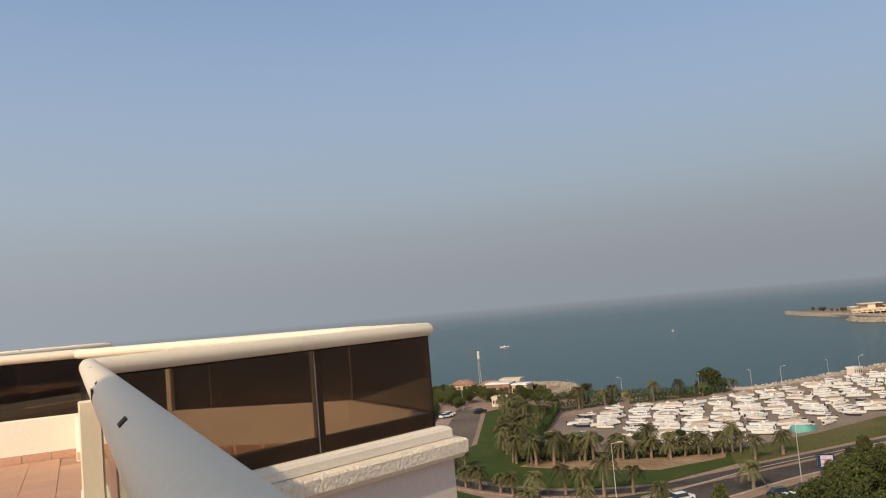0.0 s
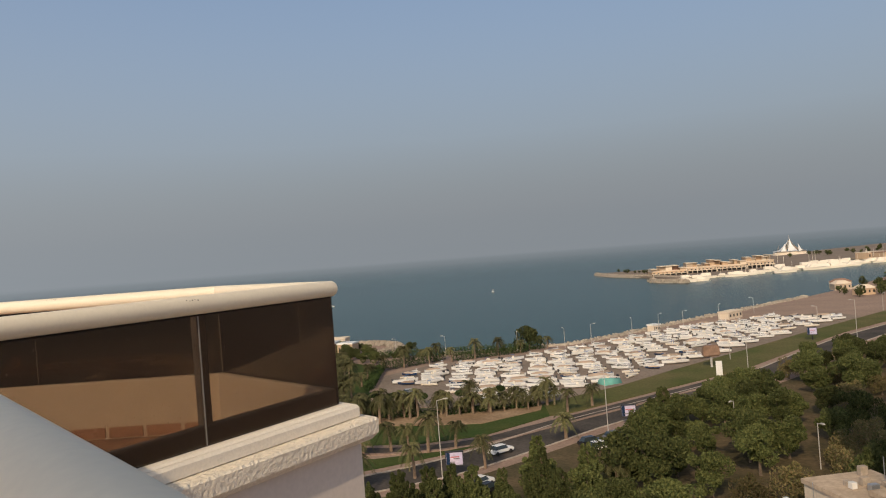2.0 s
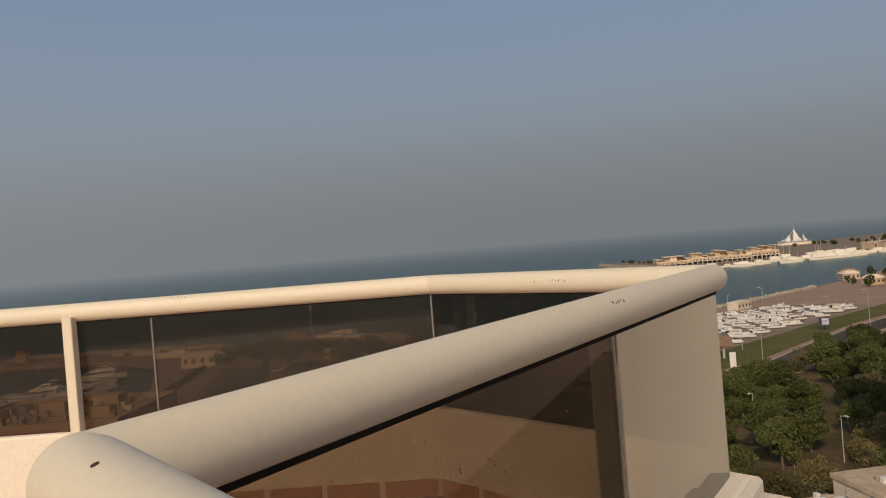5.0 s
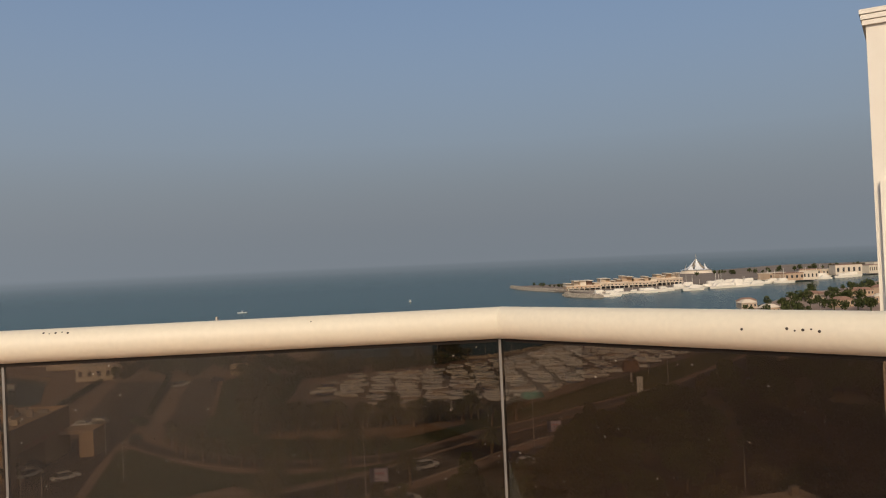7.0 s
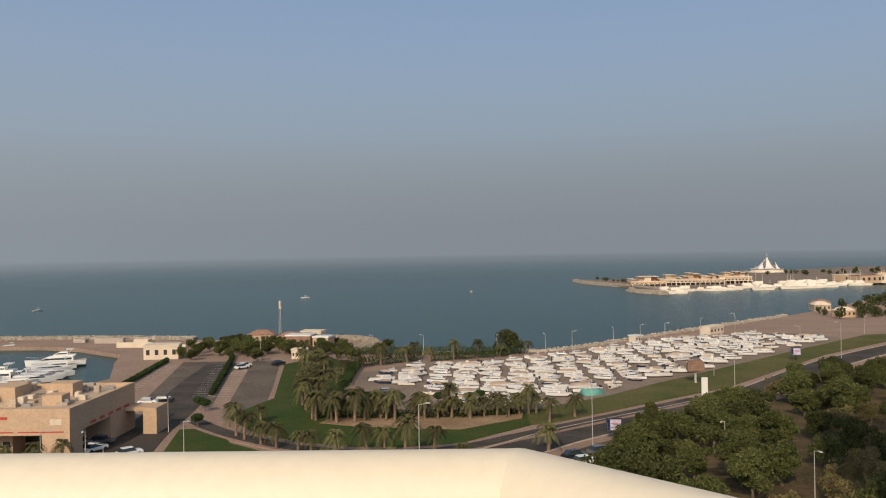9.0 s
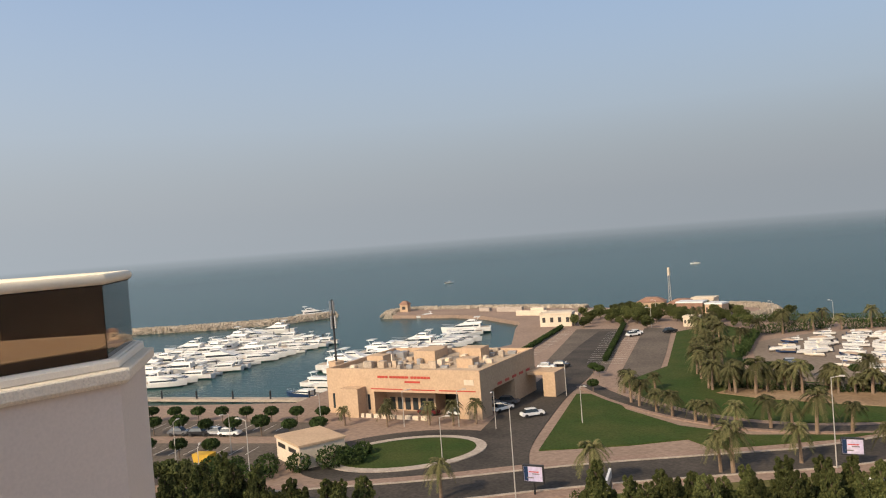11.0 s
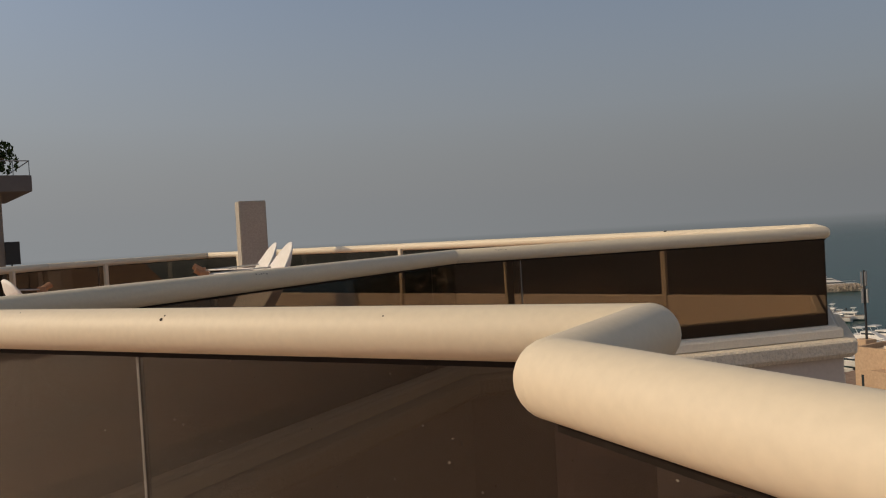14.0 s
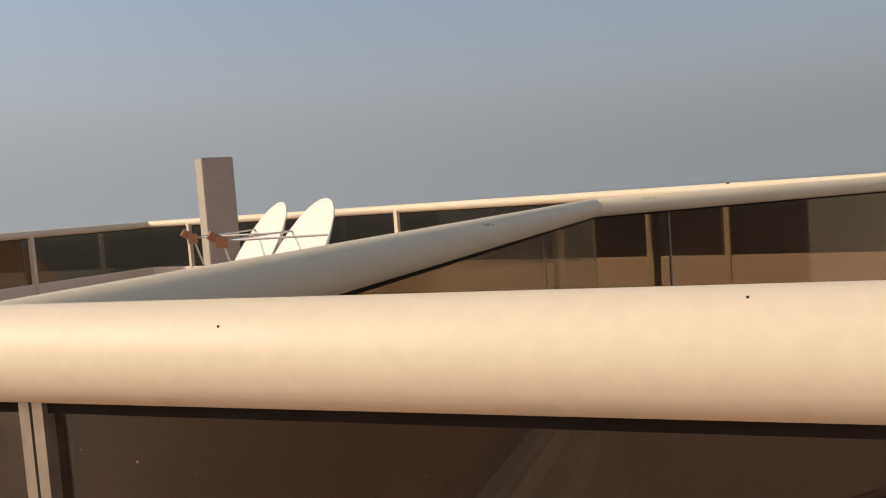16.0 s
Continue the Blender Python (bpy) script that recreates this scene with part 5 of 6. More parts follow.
for x, y, sx, sy, sz in ((5, 8, 4, 3, 2.2), (14, 12, 5, 5, 2.6), (22, 17, 5, 4, 2.4), (12, 20, 4, 3, 2.0), (26, 8, 3.5, 3, 1.8)):
    bm = bmesh.new()
    box(bm, x, x + sx, y, y + sy, HS + 0.12, HS + 0.12 + sz)
    part("roof_hut", bm, M_BUFF, shop)
bm = bmesh.new()
box(bm, 5.0, 9.3, -2.4, 0.598, 0, 5.6)
part("entrance_block", bm, M_BUFF, shop)
for x0, x1, z0, z1 in ((10.5, 17.8, 5.05, 5.25), (18.6, 25.0, 5.05, 5.25), (25.8, 33.5, 5.05, 5.25)):
    bm = bmesh.new()
    box(bm, x0, x1, 0.55, 0.598, z0, z1)
    part("slot", bm, M_RED, shop)
for x0, x1 in ((1.2, 1.7), (3.2, 3.7), (9.6, 10.2)):
    bm = bmesh.new()
    box(bm, x0, x1, 0.56, 0.598, 1.0, 4.0)
    part("window", bm, M_WINDOW, shop)
for k in range(6):
    bm = bmesh.new()
    box(bm, 12.0 + 1.75 * k, 13.2 + 1.75 * k, 4.94, 4.998, 0.2, 2.6)
    part("shop_window", bm, M_WINDOW, shop)
bm = bmesh.new()
box(bm, 22.5, 29.7, 8.9, 8.998, 0.0, 4.2)
part("loading_bay", bm, M_DARK, shop)
for k in range(5):
    bm = bmesh.new()
    box(bm, W + 0.002, W + 0.05, 8.0 + 3.5 * k, 10.0 + 3.5 * k, 4.9, 5.4)
    part("slot", bm, M_RED, shop)
x = 12.3
for wl_, gap in ((0.75, .1), (0.75, .1), (0.6, .45), (0.6, .1), (0.6, .1), (0.5, .1), (0.6, .1), (0.7, .1), (0.75, .5), (0.6, .1), (0.6, .1), (0.75, .1), (0.6, .1), (0.6, .1), (0.6, .1)):
    bm = bmesh.new()
    box(bm, x, x + wl_, 0.50, 0.597, 7.3, 7.72)
    part("sign_bar", bm, M_RED, shop)
    x += wl_ + gap
bm = bmesh.new()
box(bm, 18.4, 21.8, 0.50, 0.597, 6.45, 6.8)
part("sign_bar", bm, M_RED, shop)
bm = bmesh.new()
box(bm, 31.2, 33.2, 0.52, 0.597, 6.3, 7.3)
part("sign_panel", bm, M_BUFF2, shop)
ann = thing("low_wing", "buff stone side wing with a dark passage", "building", m=shopm)
bm = bmesh.new()
box(bm, W + 4.0, W + 6.6, 21, 27, 0, 5.0)
part("wall", bm, M_BUFF, ann)
bm = bmesh.new()
box(bm, W + 0.1, W + 4.0, 22, 27, 4.2, 4.9)
part("lintel", bm, M_BUFF, ann)
for k in range(9):
    w = thing("planter_wall", "low white block beside the shop forecourt", "planter", "white blocks", m=shopm @ pose(9.5 + 1.75 * k, -1.6 - 0.1 * (k % 2), 0))
    bm = bmesh.new()
    box(bm, -0.65, 0.65, -0.3, 0.3, 0, 0.75, 0.08)
    part("block", bm, M_BUFF2, w)

mast = thing("antenna_mast", "dark telecom mast with panel antennas", "mast", m=pose(-141.5, 108.5, 0))
bm = bmesh.new()
tube(bm, (0, 0, 0), (0, 0, 22.5), 0.26, 0.18, n=10)
part("pole", bm, M_BLACK, mast)
for k in range(6):
    a = k * math.tau / 3 + (0.5 if k > 2 else 0)
    bm = bmesh.new()
    z = 19.6 if k < 3 else 16.4
    box(bm, 0.35, 0.60, -0.18, 0.18, z, z + 2.6, m=Matrix.Rotation(a, 4, "Z"))
    part("antenna_panel", bm, M_STEEL, mast)
bm = bmesh.new()
box(bm, -1.2, 1.2, -1.2, 1.2, 0, 9.6, 0.05)
part("base_block", bm, M_BUFF, mast)
pm = thing("antenna_mast", "slim pale lattice mast on the pier", "mast", m=pose(-162, 281, 0))
bm = bmesh.new()
for sx, sy in ((-0.5, -0.4), (0.5, -0.4), (0, 0.5)):
    tube(bm, (sx, sy, 0), (sx * 0.5, sy * 0.5, 15), 0.1, n=5)
for k in range(15):
    tube(bm, (-0.5 + 0.015 * k, -0.4, k), (0.5 - 0.015 * k, -0.4, k + 1), 0.05, n=4)
part("lattice", bm, M_POLE, pm)
bm = bmesh.new()
box(bm, -0.4, 0.4, -0.4, 0.4, 12.5, 15.5, 0.1)
part("antenna_panel", bm, M_BUFF2, pm)

hutm = frame_of((-118.3, 78.3), (-105.2, 75.6))
hut = thing("service_hut", "small buff flat-roofed service hut", "hut", m=hutm)
bm = bmesh.new()
box(bm, 0, 9.6, 0, 7.6, 0, 3.5)
part("wall", bm, M_BUFF2, hut)
bm = bmesh.new()
box(bm, -0.2, 9.8, -0.2, 7.8, 3.5, 3.85)
part("roof", bm, M_BUFF, hut)
for x0 in (0.8, 5.2):
    bm = bmesh.new()
    box(bm, x0, x0 + 3.0, -0.05, -0.002, 2.2, 2.9)
    part("window", bm, M_DARK, hut)


def house(x, y, rz, w, d, h, wall, roof, label, hip=False, wins=4):
    t = thing("house", label, "house", m=pose(x, y, 0, 0, 0, rz))
    bm = bmesh.new()
    box(bm, -w / 2, w / 2, -d / 2, d / 2, 0, h)
    part("wall", bm, wall, t)
    bm = bmesh.new()
    if hip:
        box(bm, -w / 2 - 0.4, w / 2 + 0.4, -d / 2 - 0.4, d / 2 + 0.4, h, h + 1.6, 0.6)
    else:
        box(bm, -w / 2 - 0.2, w / 2 + 0.2, -d / 2 - 0.2, d / 2 + 0.2, h, h + 0.5)
    part("roof", bm, roof, t)
    for k in range(wins):
        bm = bmesh.new()
        u = -w / 2 + w * (k + 0.3) / wins
        box(bm, u, u + w / wins * 0.4, -d / 2 - 0.06, -d / 2 - 0.002, h * 0.35, h * 0.75)
        part("window", bm, M_DARK, t)
    return t


house(-176, 229, 25, 11, 6, 4.2, M_BUFF2, M_BUFF2, "long pale flat-roofed pier store")
house(-150, 268, 10, 9, 6, 3.6, M_BUFF, M_REDROOF, "small pier house with a tiled roof", True)
house(-143, 262, 10, 9, 6, 4.6, M_REDROOF, M_HULL, "rust-brown pier restaurant with a white flat roof")
house(-147, 279, 10, 8, 6, 4.2, M_BUFF2, M_BUFF2, "pale pier cafe with a flat roof")
house(-166, 274, 20, 10, 6, 3.4, M_BUFF, M_REDROOF, "low pier restaurant with a tiled roof", True)
house(-134, 262, 0, 6, 5, 4.2, M_BUFF, M_HULL, "small pier house with a white flat roof")
house(-130, 238, 10, 5, 4, 2.8, M_BUFF2, M_BUFF2, "pale gatehouse at the car park end")
for k, (x, y, w, d) in enumerate(((-200, 262, 9, 4), (-214, 266, 6, 3), (-226, 262, 12, 2), (-190, 256, 7, 4), (-240, 262, 5, 2.5), (-206, 252, 14, 1.2), (-184, 266, 8, 3))):
    store = thing("quay_block", "low pale block on the pier deck", "quay block", "blocks on the pier", m=pose(x, y, 0, 0, 0, 12))
    bm = bmesh.new()
    box(bm, -w / 2, w / 2, -d / 2, d / 2, 0, 1.0 + 0.5 * (k % 3))
    bmesh.ops.bevel(bm, geom=bm.edges[:], offset=0.1, segments=1, affect="EDGES")
    part("body", bm, M_BUFF2 if k % 2 else M_KERB, store)
house(-283, 254, 20, 4, 3, 3.4, M_BUFF, M_REDROOF, "small red-roofed beacon hut at the pier head", True, 1)
house(-4, 336, 60, 10, 4.5, 2.5, M_BUFF2, M_BUFF2, "long low pale shed on the shore")
house(-30, 300, 55, 3.6, 3, 2.3, M_BUFF2, M_HULL, "small white kiosk on the shore")
rg = random.Random(17)
for k in range(16):
    house(44 + rg.uniform(0, 95), 412 + rg.uniform(0, 120) + k * 2, rg.uniform(0, 60), rg.uniform(6, 9), rg.uniform(5, 7), rg.uniform(2.4, 3.8), rg.choice((M_BUFF, M_BUFF, M_ROOFTOP)), rg.choice((M_REDROOF, M_REDROOF, M_BUFF2)), "seafront villa with a clay tiled roof", True)
for x, y, rz, w, d, h in ((-56, 724, 14, 30, 22, 7.5), (-30, 738, 12, 26, 22, 10), (-6, 750, 12, 26, 22, 9), (18, 762, 12, 24, 20, 12)):
    mall = house(x, y, rz, w, d, h * 0.5, rg.choice((M_ROOFTOP, M_BUFF)), M_BUFF2, "buff waterfront mall block on the headland", False, 8)
    for q in range(5):
        bm = bmesh.new()
        u = -w / 2 + w * (q + rg.uniform(0.0, 0.25)) / 5
        e, top = rg.uniform(0.12, 0.2) * w, h * 0.5 + rg.uniform(1.5, 0.55 * h)
        box(bm, u, u + e, -d / 2 + rg.uniform(1, 6), d / 2 - 2, h * 0.5 + 0.5, top)
        up = part("roof_storey", bm, rg.choice((M_BUFF, M_BUFF2, M_REDROOF, M_ROOFTOP)), mall)
        bm = bmesh.new()
        box(bm, u - 0.3, u + e + 0.3, -d / 2 + 0.5, d / 2 - 1.5, top + 0.01, top + 0.4)
        part("roof_slab", bm, M_BUFF2, up)
    bm = bmesh.new()
    box(bm, -w / 2 + 0.5, w / 2 - 0.5, -d / 2 - 0.12, -d / 2 - 0.062, 0.4, h * 0.22)
    part("arcade", bm, M_DARK, mall)
    for q in range(7):
        bm = bmesh.new()
        u = -w / 2 + 1 + (w - 2) * q / 6
        tube(bm, (u, -d / 2 - 3.5, 0), (u, -d / 2 - 3.5, h * 0.24), 0.35, n=6)
        part("column", bm, M_BUFF2, mall)
    bm = bmesh.new()
    box(bm, -w / 2, w / 2, -d / 2 - 4, -d / 2 - 0.13, h * 0.24, h * 0.28)
    part("canopy", bm, M_BUFF2, mall)
for k in range(22):
    house(110 + k * 16 + rg.uniform(-6, 6), 770 + k * 14 + rg.uniform(-40, 40), rg.uniform(0, 40), rg.uniform(14, 30), rg.uniform(10, 16), rg.uniform(5, 10), rg.choice((M_BUFF, M_BUFF2)), rg.choice((M_BUFF2, M_REDROOF)), "distant buff seafront building", False, 5)
house(395, 1400, 20, 30, 30, 52, M_TOWER, M_TOWER, "distant hazy grey tower", False, 1)
for x, y, rz, w, d, h in ((9.5, 96, 28, 8, 8, 6.2), (2.6, 89.5, 28, 7, 6, 5.2), (16, 90, 28, 9, 9, 6.8)):
    low = house(x, y, rz, w, d, h, M_BUFF2, M_ROOFTOP, "low buff house with a cluttered flat roof")
    for q in range(7):
        u, v, e = rg.uniform(-w / 2 + 0.8, w / 2 - 1.4), rg.uniform(-d / 2 + 0.8, d / 2 - 1.4), rg.uniform(0.5, 1.1)
        bm = bmesh.new()
        box(bm, u, u + e, v, v + 0.7, h + 0.5, h + 0.5 + rg.uniform(0.5, 1.1))
        bmesh.ops.bevel(bm, geom=bm.edges[:], offset=0.05, segments=1, affect="EDGES")
        part("roof_unit", bm, rg.choice((M_STEEL, M_HULL, M_TIMBER)), low)
    bm = bmesh.new()
    tube(bm, (w * 0.2, -d * 0.2, h + 0.5), (w * 0.2, -d * 0.2, h + 3.6), 0.05, n=6)
    part("aerial", bm, M_STEEL, low)

pav = thing("sail_pavilion", "white tensile sail pavilion on the headland", "pavilion", m=pose(64, 1060, 0.2) @ Matrix.Diagonal((0.78, 0.78, 0.62, 1)))
bm = bmesh.new()
tube(bm, (0, 0, 0), (0, 0, 5), 26, 24, n=24)
part("drum", bm, M_BUFF2, pav)
for k in range(9):
    a = k * math.tau / 9
    d = Vector((math.cos(a), math.sin(a), 0))
    s = Vector((-d.y, d.x, 0))
    bm = bmesh.new()
    peak = Vector((0, 0, 31)) if k % 2 else d * 15 + Vector((0, 0, 21))
    rows = []
    for j in range(7):
        t = j / 6
        c = peak.lerp(d * 24 + Vector((0, 0, 7)), t) - Vector((0, 0, 7 * math.sin(math.pi * t)))
        rows.append((bm.verts.new(c - s * 9.5 * t), bm.verts.new(c + s * 9.5 * t)))
    for p, q in zip(rows, rows[1:]):
        bm.faces.new((p[0], p[1], q[1], q[0]))
    part("sail", bm, M_HULL, pav)
bm = bmesh.new()
tube(bm, (0, 0, 0), (0, 0, 38), 0.7, 0.3, n=8)
part("mast", bm, M_POLE, pav)


# neighbouring towers
def tower(name, m, w, d, storeys, h, wall, win, label, balcony=False, rows=3):
    t = thing(name, label, "apartment building", m=m)
    bm = bmesh.new()
    box(bm, 0, w, 0, d, 0, storeys * h)
    part("wall", bm, wall, t)
    bm = bmesh.new()
    for k in range(3):
        box(bm, -0.25 - 0.08 * k, w + 0.25 + 0.08 * k, -0.25 - 0.08 * k, d + 0.25, storeys * h + 0.42 * k, storeys * h + 0.36 + 0.42 * k)
    part("cornice", bm, wall, t)
    for s in range(storeys - 1, max(-1, storeys - 9), -1):
        for k in range(rows if win else 0):
            u = w * (k + 0.2) / rows
            bm = bmesh.new()
            box(bm, u, u + w / rows * 0.55, -0.09, -0.003, s * h + 0.8, s * h + h - 0.5)
            pn = part("window", bm, win, t)
            bm = bmesh.new()
            box(bm, u - 0.1, u + w / rows * 0.55 + 0.1, -0.22, -0.003, s * h + 0.62, s * h + 0.78)
            box(bm, u + w / rows * 0.27, u + w / rows * 0.27 + 0.08, -0.14, -0.092, s * h + 0.8, s * h + h - 0.5)
            part("window_frame", bm, M_TOWER, pn)
    return t


blank = tower("apartment_tower", pose(12.9, 74.0, 0, 0, 0, -17), 22, 18, 14, 3.62, M_STUCCO, None, "tall blank cream plastered tower with a banded top")
bm = bmesh.new()
box(bm, 0.45, 21, -0.6, -0.02, 0, 38.6)
part("wall_step", bm, M_STUCCO, blank)
NBX = Vector((-9, 6.4))
def from_here(az, d):
    return (NBX.x + math.cos(radians(az)) * d, NBX.y + math.sin(radians(az)) * d)
a0, a1 = from_here(-146.6, 62), from_here(-161.1, 62)
nb = tower("apartment_tower", Matrix.Translation((0, 0, -2.0)) @ frame_of(a0, a1), math.dist(a0, a1), 14, 13, 3.25, M_TOWER, M_GREENWIN, "grey-brown tower with green windows and balconies", rows=4)
NW = math.dist(a0, a1)
bm = bmesh.new()
box(bm, -1, NW + 1.7, -2.0, 12, 40.6, 41.7)
part("balcony", bm, M_TOWER2, nb)
bm = bmesh.new()
box(bm, 0, NW - 1.9, 1.0, 13, 43.4, 56)
part("upper_wall", bm, M_TOWER, nb)
for k in range(3):
    for s in range(4):
        bm = bmesh.new()
        box(bm, NW - 5.4 - 4.5 * k, NW - 3.2 - 4.5 * k, 0.9, 0.997, 44.2 + 3.1 * s, 46.4 + 3.1 * s)
        part("window", bm, M_GREENWIN, nb)
bm = bmesh.new()
for k in range(12):
    tube(bm, (NW + 1.6 - k, -1.9, 41.7), (NW + 1.6 - k, -1.9, 42.7), 0.03, n=5)
tube(bm, (NW + 1.6, -1.9, 42.7), (NW - 10, -1.9, 42.7), 0.04, n=5)
tube(bm, (NW + 1.6, -1.9, 42.7), (NW + 1.6, 10, 42.7), 0.04, n=5)
part("railing", bm, M_STEEL, nb)
bm = bmesh.new()
box(bm, NW, NW + 0.9, -0.4, 0.8, 35.6, 37.2)
tube(bm, (NW + 0.4, 0, 35.6), (NW + 0.4, 0, 34.8), 0.06, n=5)
tube(bm, (NW, 0, 35.0), (NW + 1.5, 0, 35.0), 0.06, n=5)
tube(bm, (NW + 1.4, 0, 35.0), (NW + 1.4, 0, 31.5), 0.025, n=4)
part("hoist", bm, M_BLACK, nb)
bush_p = from_here(-161.5, 61)
fb = bmesh.new()
leaf_cloud(fb, [((0, 0, 1.0), (0.9, 0.9, 0.8)), ((0.3, 0.1, 1.8), (0.5, 0.5, 0.6))], 350, 0.14, random.Random(2))
planted("potted_shrub", "dark shrub on the neighbouring balcony", "shrub", "", None, fb, M_BARK, M_CLIP, pose(*bush_p, 39.7))


# ---- street furniture, cars ----
def lamp(x, y, h, rz, label):
    t = thing("street_lamp", label, "street lamp", "street lamps", m=pose(x, y, 0.05, 0, 0, rz))
    bm = bmesh.new()
    tube(bm, (0, 0, 0), (0, 0, h), 0.09, 0.05, n=8)
    part("pole", bm, M_POLE, t)
    bm = bmesh.new()
    tube(bm, (0, 0, h - 0.1), (1.1, 0, h + 0.15), 0.05, 0.04, n=6)
    box(bm, 0.9, 1.7, -0.16, 0.16, h + 0.08, h + 0.24, 0.2)
    part("lamp_head", bm, M_POLE, t)
    return t


l1 = lamp(-73, 84.5, 12, 200, "tall pale street lamp pole beside the road")
for x, y, rz in ((-24, 143.5, 200), (0, 190, 200), (30, 255, 200), (-45, 116, 20), (-99, 62, 200)):
    copy_thing(l1, pose(x, y, 0.05, 0, 0, rz))
l2 = lamp(-94, 92, 6.5, 30, "slim pale lamp pole in the gardens")
for x, y in ((-133, 68), (-129, 76), (-113, 62), (-104, 137), (-128, 94), (-115, 103), (-60, 163), (-3, 141), (8, 125), (-4, 228), (-99, 110), (-88, 120), (-106, 108), (-140, 230), (-150, 250), (-70, 258), (-55, 262), (-20, 305), (-8, 325), (5, 350), (-36, 285), (-28, 297), (-48, 272), (-110, 250), (-93, 252), (24, 300), (50, 340), (70, 380)):
    copy_thing(l2, pose(x, y, 0.05, 0, 0, (x * 37) % 360))


def billboard(x, y, rz, label):
    t = thing("billboard", label, "billboard", "roadside billboards", m=pose(x, y, 0.1, 0, 0, rz) @ Matrix.Scale(0.64, 4))
    bm = bmesh.new()
    tube(bm, (0, 0.25, 0), (0, 0.25, 2.6), 0.22, n=10)
    part("post", bm, M_BLACK, t)
    bm = bmesh.new()
    for x0, x1, z0, z1 in ((-2.2, 2.2, 5.7, 6.0), (-2.2, 2.2, 2.4, 2.7), (-2.2, -1.95, 2.7, 5.7), (1.95, 2.2, 2.7, 5.7)):
        box(bm, x0, x1, -0.1, 0.45, z0, z1)
    box(bm, -1.95, 1.95, 0.1, 0.4, 2.7, 5.7)
    part("frame", bm, M_BLACK, t)
    bm = bmesh.new()
    box(bm, -1.94, 1.94, -0.02, 0.098, 2.71, 5.69)
    part("poster", bm, M_POSTER, t, "pale lilac poster")
    for x0, x1, z in ((-0.9, 1.2, 4.5), (-0.2, 1.3, 4.1), (-1.4, 0.1, 3.3)):
        bm = bmesh.new()
        box(bm, x0, x1, -0.026, -0.021, z, z + 0.22)
        part("text_bar", bm, M_RED if z > 4.3 else M_TOWER2, t)
    bm = bmesh.new()
    box(bm, -1.90, -1.05, -0.026, -0.021, 2.75, 5.65)
    part("poster_panel", bm, M_NAVY, t, "dark blue side panel")
    return t


billboard(-71.7, 86.7, 20, "roadside billboard with a lilac poster on one post")
billboard(-43.4, 117.5, 18, "roadside billboard with a pale poster on one post")
billboard(-21.3, 151.5, 14, "roadside billboard with a pale lilac poster")
wh = thing("sign_panel", "tall white roadside sign panel", "sign", m=pose(-6.2, 197.3, 0.1, 0, 0, 10))
bm = bmesh.new()
box(bm, -0.7, 0.7, -0.12, 0.12, 0.2, 4.4)
bmesh.ops.bevel(bm, geom=bm.edges[:], offset=0.05, segments=1, affect="EDGES")
part("panel", bm, M_HULL, wh)
bm = bmesh.new()
box(bm, -0.5, 0.5, -0.1, 0.1, -0.1, 0.2)
part("foot", bm, M_KERB, wh)
billboard(19, 262, 0, "far roadside billboard by the grass strip")
b4 = thing("advert_hoarding", "white slanted hoarding with black bars by the road", "hoarding", m=pose(-60.5, 87.0, 0.1, 0, 0, 118))
bm = bmesh.new()
box(bm, -3, 3, -0.15, 0.15, 1.0, 4.2)
part("panel", bm, M_HULL, b4)
for k in range(3):
    bm = bmesh.new()
    tube(bm, (-2.5 + 2.5 * k, 0.3, 0), (-2.5 + 2.5 * k, 0.3, 4.0), 0.1, n=6)
    part("strut", bm, M_BLACK, b4)
bm = bmesh.new()
box(bm, -2.6, 2.6, -0.19, -0.152, 2.2, 3.2)
part("text_bar", bm, M_BLACK, b4)


def car(paint, label, m):
    t = thing("car", label, "car", "parked cars", m=m)
    bm = bmesh.new()
    box(bm, -2.25, 2.25, -0.88, 0.88, 0.32, 0.92, 0.05)
    bmesh.ops.bevel(bm, geom=bm.edges[:], offset=0.12, segments=2, affect="EDGES")
    part("body", bm, paint, t)
    bm = bmesh.new()
    box(bm, -1.75, 1.0, -0.80, 0.80, 0.9, 1.48, 0.28)
    part("cabin_glass", bm, M_WINDOW, t)
    bm = bmesh.new()
    box(bm, -1.38, 0.62, -0.62, 0.62, 1.46, 1.53, 0.1)
    part("roof", bm, paint, t)
    for sx in (-1.4, 1.4):
        for sy in (-0.8, 0.8):
            bm = bmesh.new()
            tube(bm, (sx, sy - 0.1, 0.33), (sx, sy + 0.1, 0.33), 0.33, n=14)
            part("wheel", bm, M_TYRE, t)
    return t


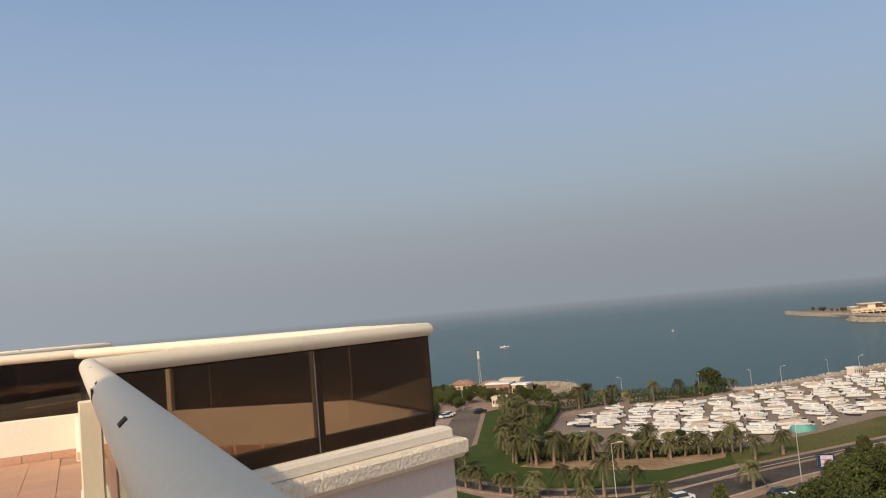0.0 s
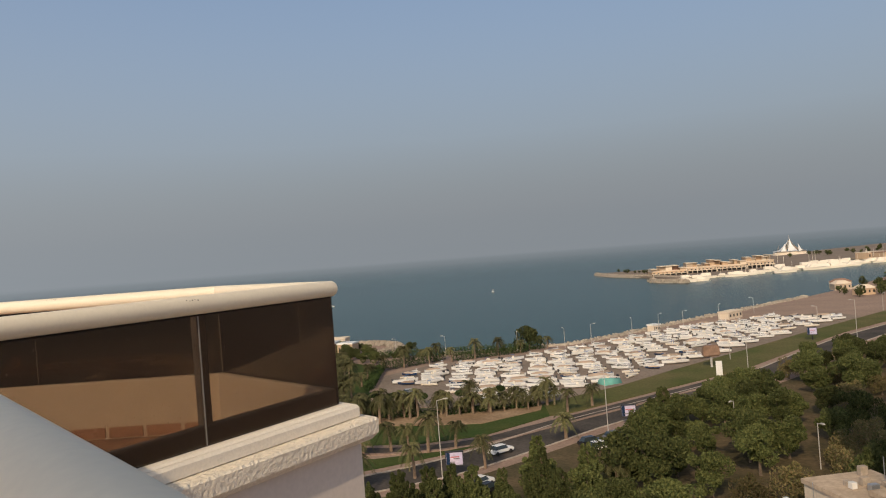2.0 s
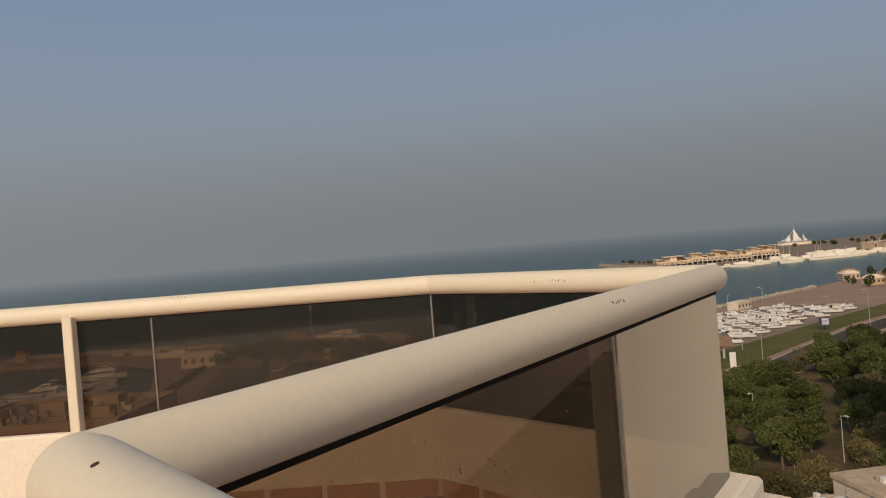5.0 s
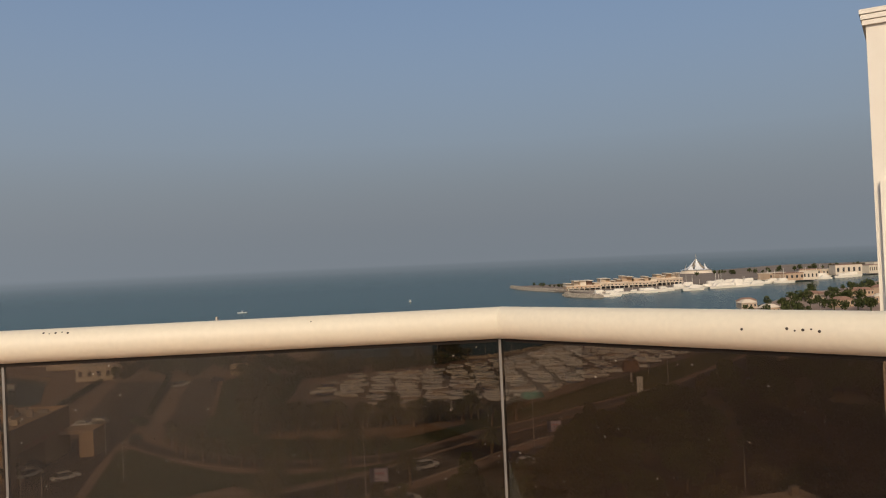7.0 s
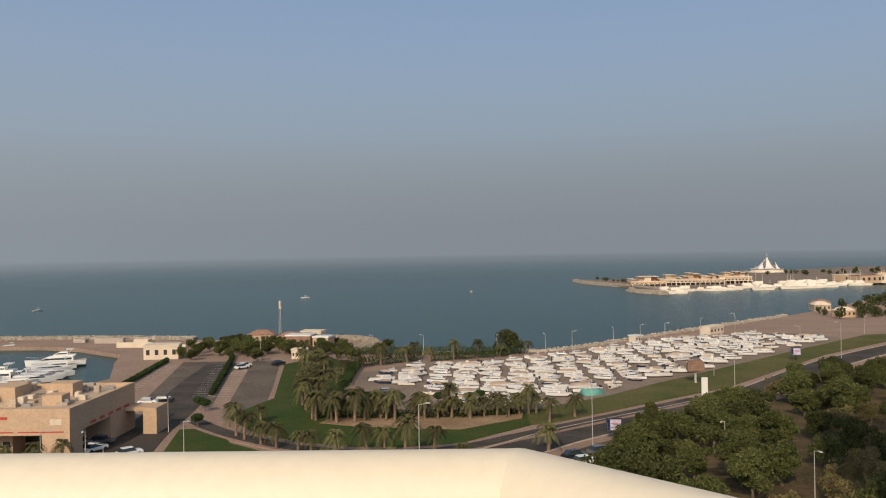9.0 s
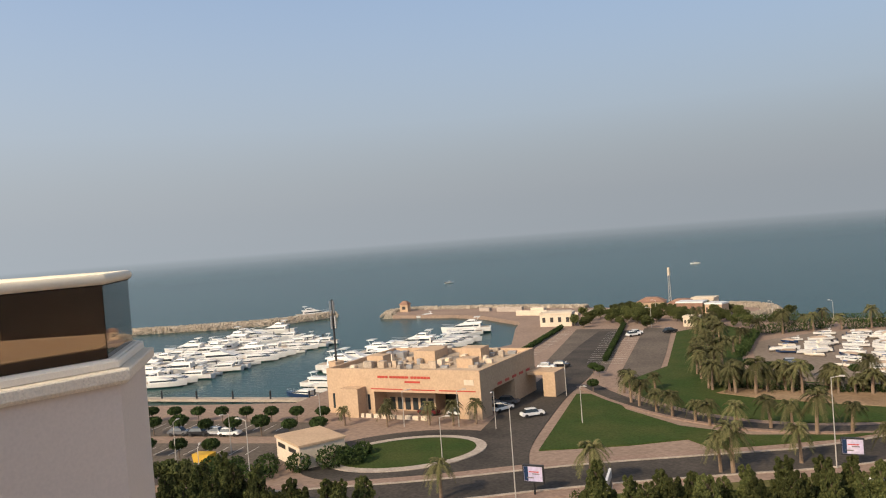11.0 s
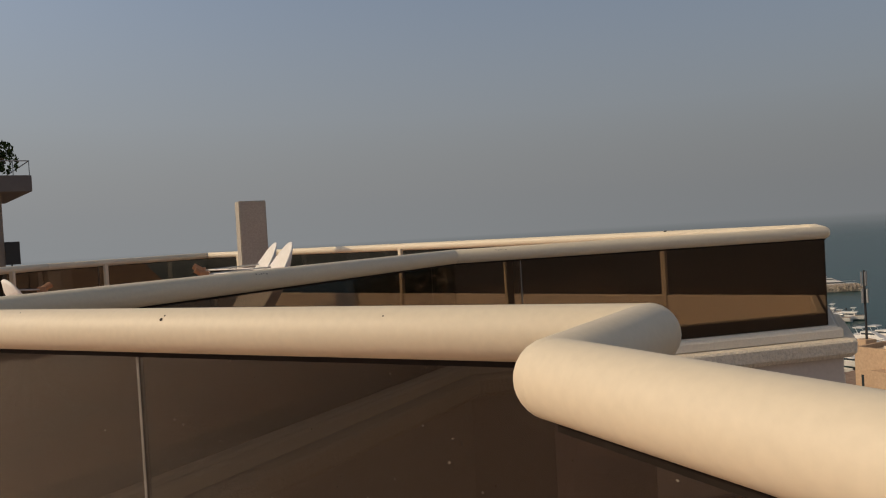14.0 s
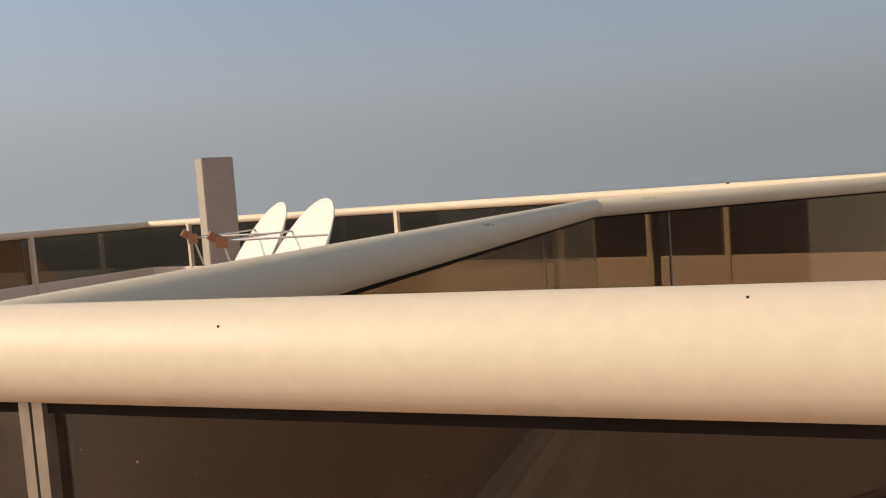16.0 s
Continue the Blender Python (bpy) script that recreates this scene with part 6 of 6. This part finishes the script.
names = ("white", "black", "silver", "maroon", "grey")
cars = [car(CAR_PAINTS[i], "parked %s saloon car on the asphalt" % names[i], pose(*p)) for i, p in enumerate(((-127, 160, .08, 0, 0, 20), (-125, 163, .08, 0, 0, 20), (-78, 184, .12, 0, 0, 30), (-19, 136, .15, 0, 0, 45), (-76, 181, .12, 0, 0, 0)))]
rng = random.Random(4)
for x, y, rz, i in ((-26, 137, 40, 1), (-22.5, 141, 40, 4), (-20, 143.5, 40, 3), (-17.5, 141, 40, 1), (-24, 134, 40, 0), (-38, 113, 60, 0), (-36, 110, 60, 1), (-75, 71, 50, 2), (-72, 74, 50, 1), (-67, 80, 50, 0), (-70, 77, 50, 4), (-63, 78, 45, 0), (-66, 73, 45, 3), (-78, 66, 50, 0), (-81, 63, 50, 1), (-137, 216, 65, 0), (-136, 213, 65, 0), (-129, 222, 65, 1), (-99, 120, 60, 0), (-116, 122, 20, 0), (-113, 124, 20, 2), (-110, 126, 20, 4), (-107, 121, 80, 0), (-150, 77, 30, 4), (-146, 79, 30, 1), (-140, 82, 30, 0), (-143, 81, 30, 2), (-112, 114, 10, 0), (-118, 112, 10, 3), (-40, 131, 55, 0)):
    copy_thing(cars[i], pose(x, y, 0.12, 0, 0, rz))
van = thing("skip", "yellow waste skip standing by the hedge", "skip", m=pose(-128, 70.5, 0.06, 0, 0, 25))
bm = bmesh.new()
box(bm, -1.5, 1.5, -0.9, 0.9, 0, 1.4, -0.12)
part("bin", bm, mat("yellow_paint", (0.60, 0.36, 0.04), 0.6, 1, 0.15, 0.0), van)
tt = thing("canvas_shelter", "faded teal canvas boat shelter in the yard", "shelter", m=pose(-31, 195, -0.3, 0, 0, 40) @ Matrix.Scale(0.6, 4))
bm = bmesh.new()
tube(bm, (-4, 0, 0.2), (4, 0, 0.2), 3.0, 2.4, n=16)
part("cover", bm, M_TEAL, tt, smooth=True)
tank = thing("storage_tank", "rusty brown square tank on a post", "tank", m=pose(-8.4, 216, 0.1, 0, 0, 20))
bm = bmesh.new()
tube(bm, (0, 0, 0), (0, 0, 3), 0.3, n=8)
part("post", bm, M_POLE, tank)
bm = bmesh.new()
box(bm, -2.2, 2.2, -1.1, 1.1, 2.8, 5.6, 0.12)
bmesh.ops.bevel(bm, geom=bm.edges[:], offset=0.35, segments=2, affect="EDGES")
part("vessel", bm, mat("rusty_tank_paint", (0.24, 0.145, 0.095), 0.8, 0.8, 0.25, 0.2, fine=4), tank)

# parking bays and kerb lines
bay_bm = bmesh.new()
box(bay_bm, -2.4, 2.4, -0.07, 0.07, 0.0, 0.012)
bay_me = bpy.data.meshes.new("bay_line")
bay_bm.to_mesh(bay_me)
bay_bm.free()
bay_me.materials.append(M_LINE)
lines = tagged(new("bay_lines"), "faded white parking bay lines", "road marking", kind="structure")
for a, b, rz, n in (((-143, 170), (-164, 218), 20, 18), ((-121, 172), (-149, 224), 20, 18), ((-116, 172), (-143, 226), 20, 18), ((-166, 76), (-134, 92), 120, 14), ((-154, 62), (-124, 80), 120, 12)):
    for k in range(n):
        t = k / n
        piece("bay_line", bay_me, lines, pose(a[0] + (b[0] - a[0]) * t, a[1] + (b[1] - a[1]) * t, 0.066, 0, 0, rz))
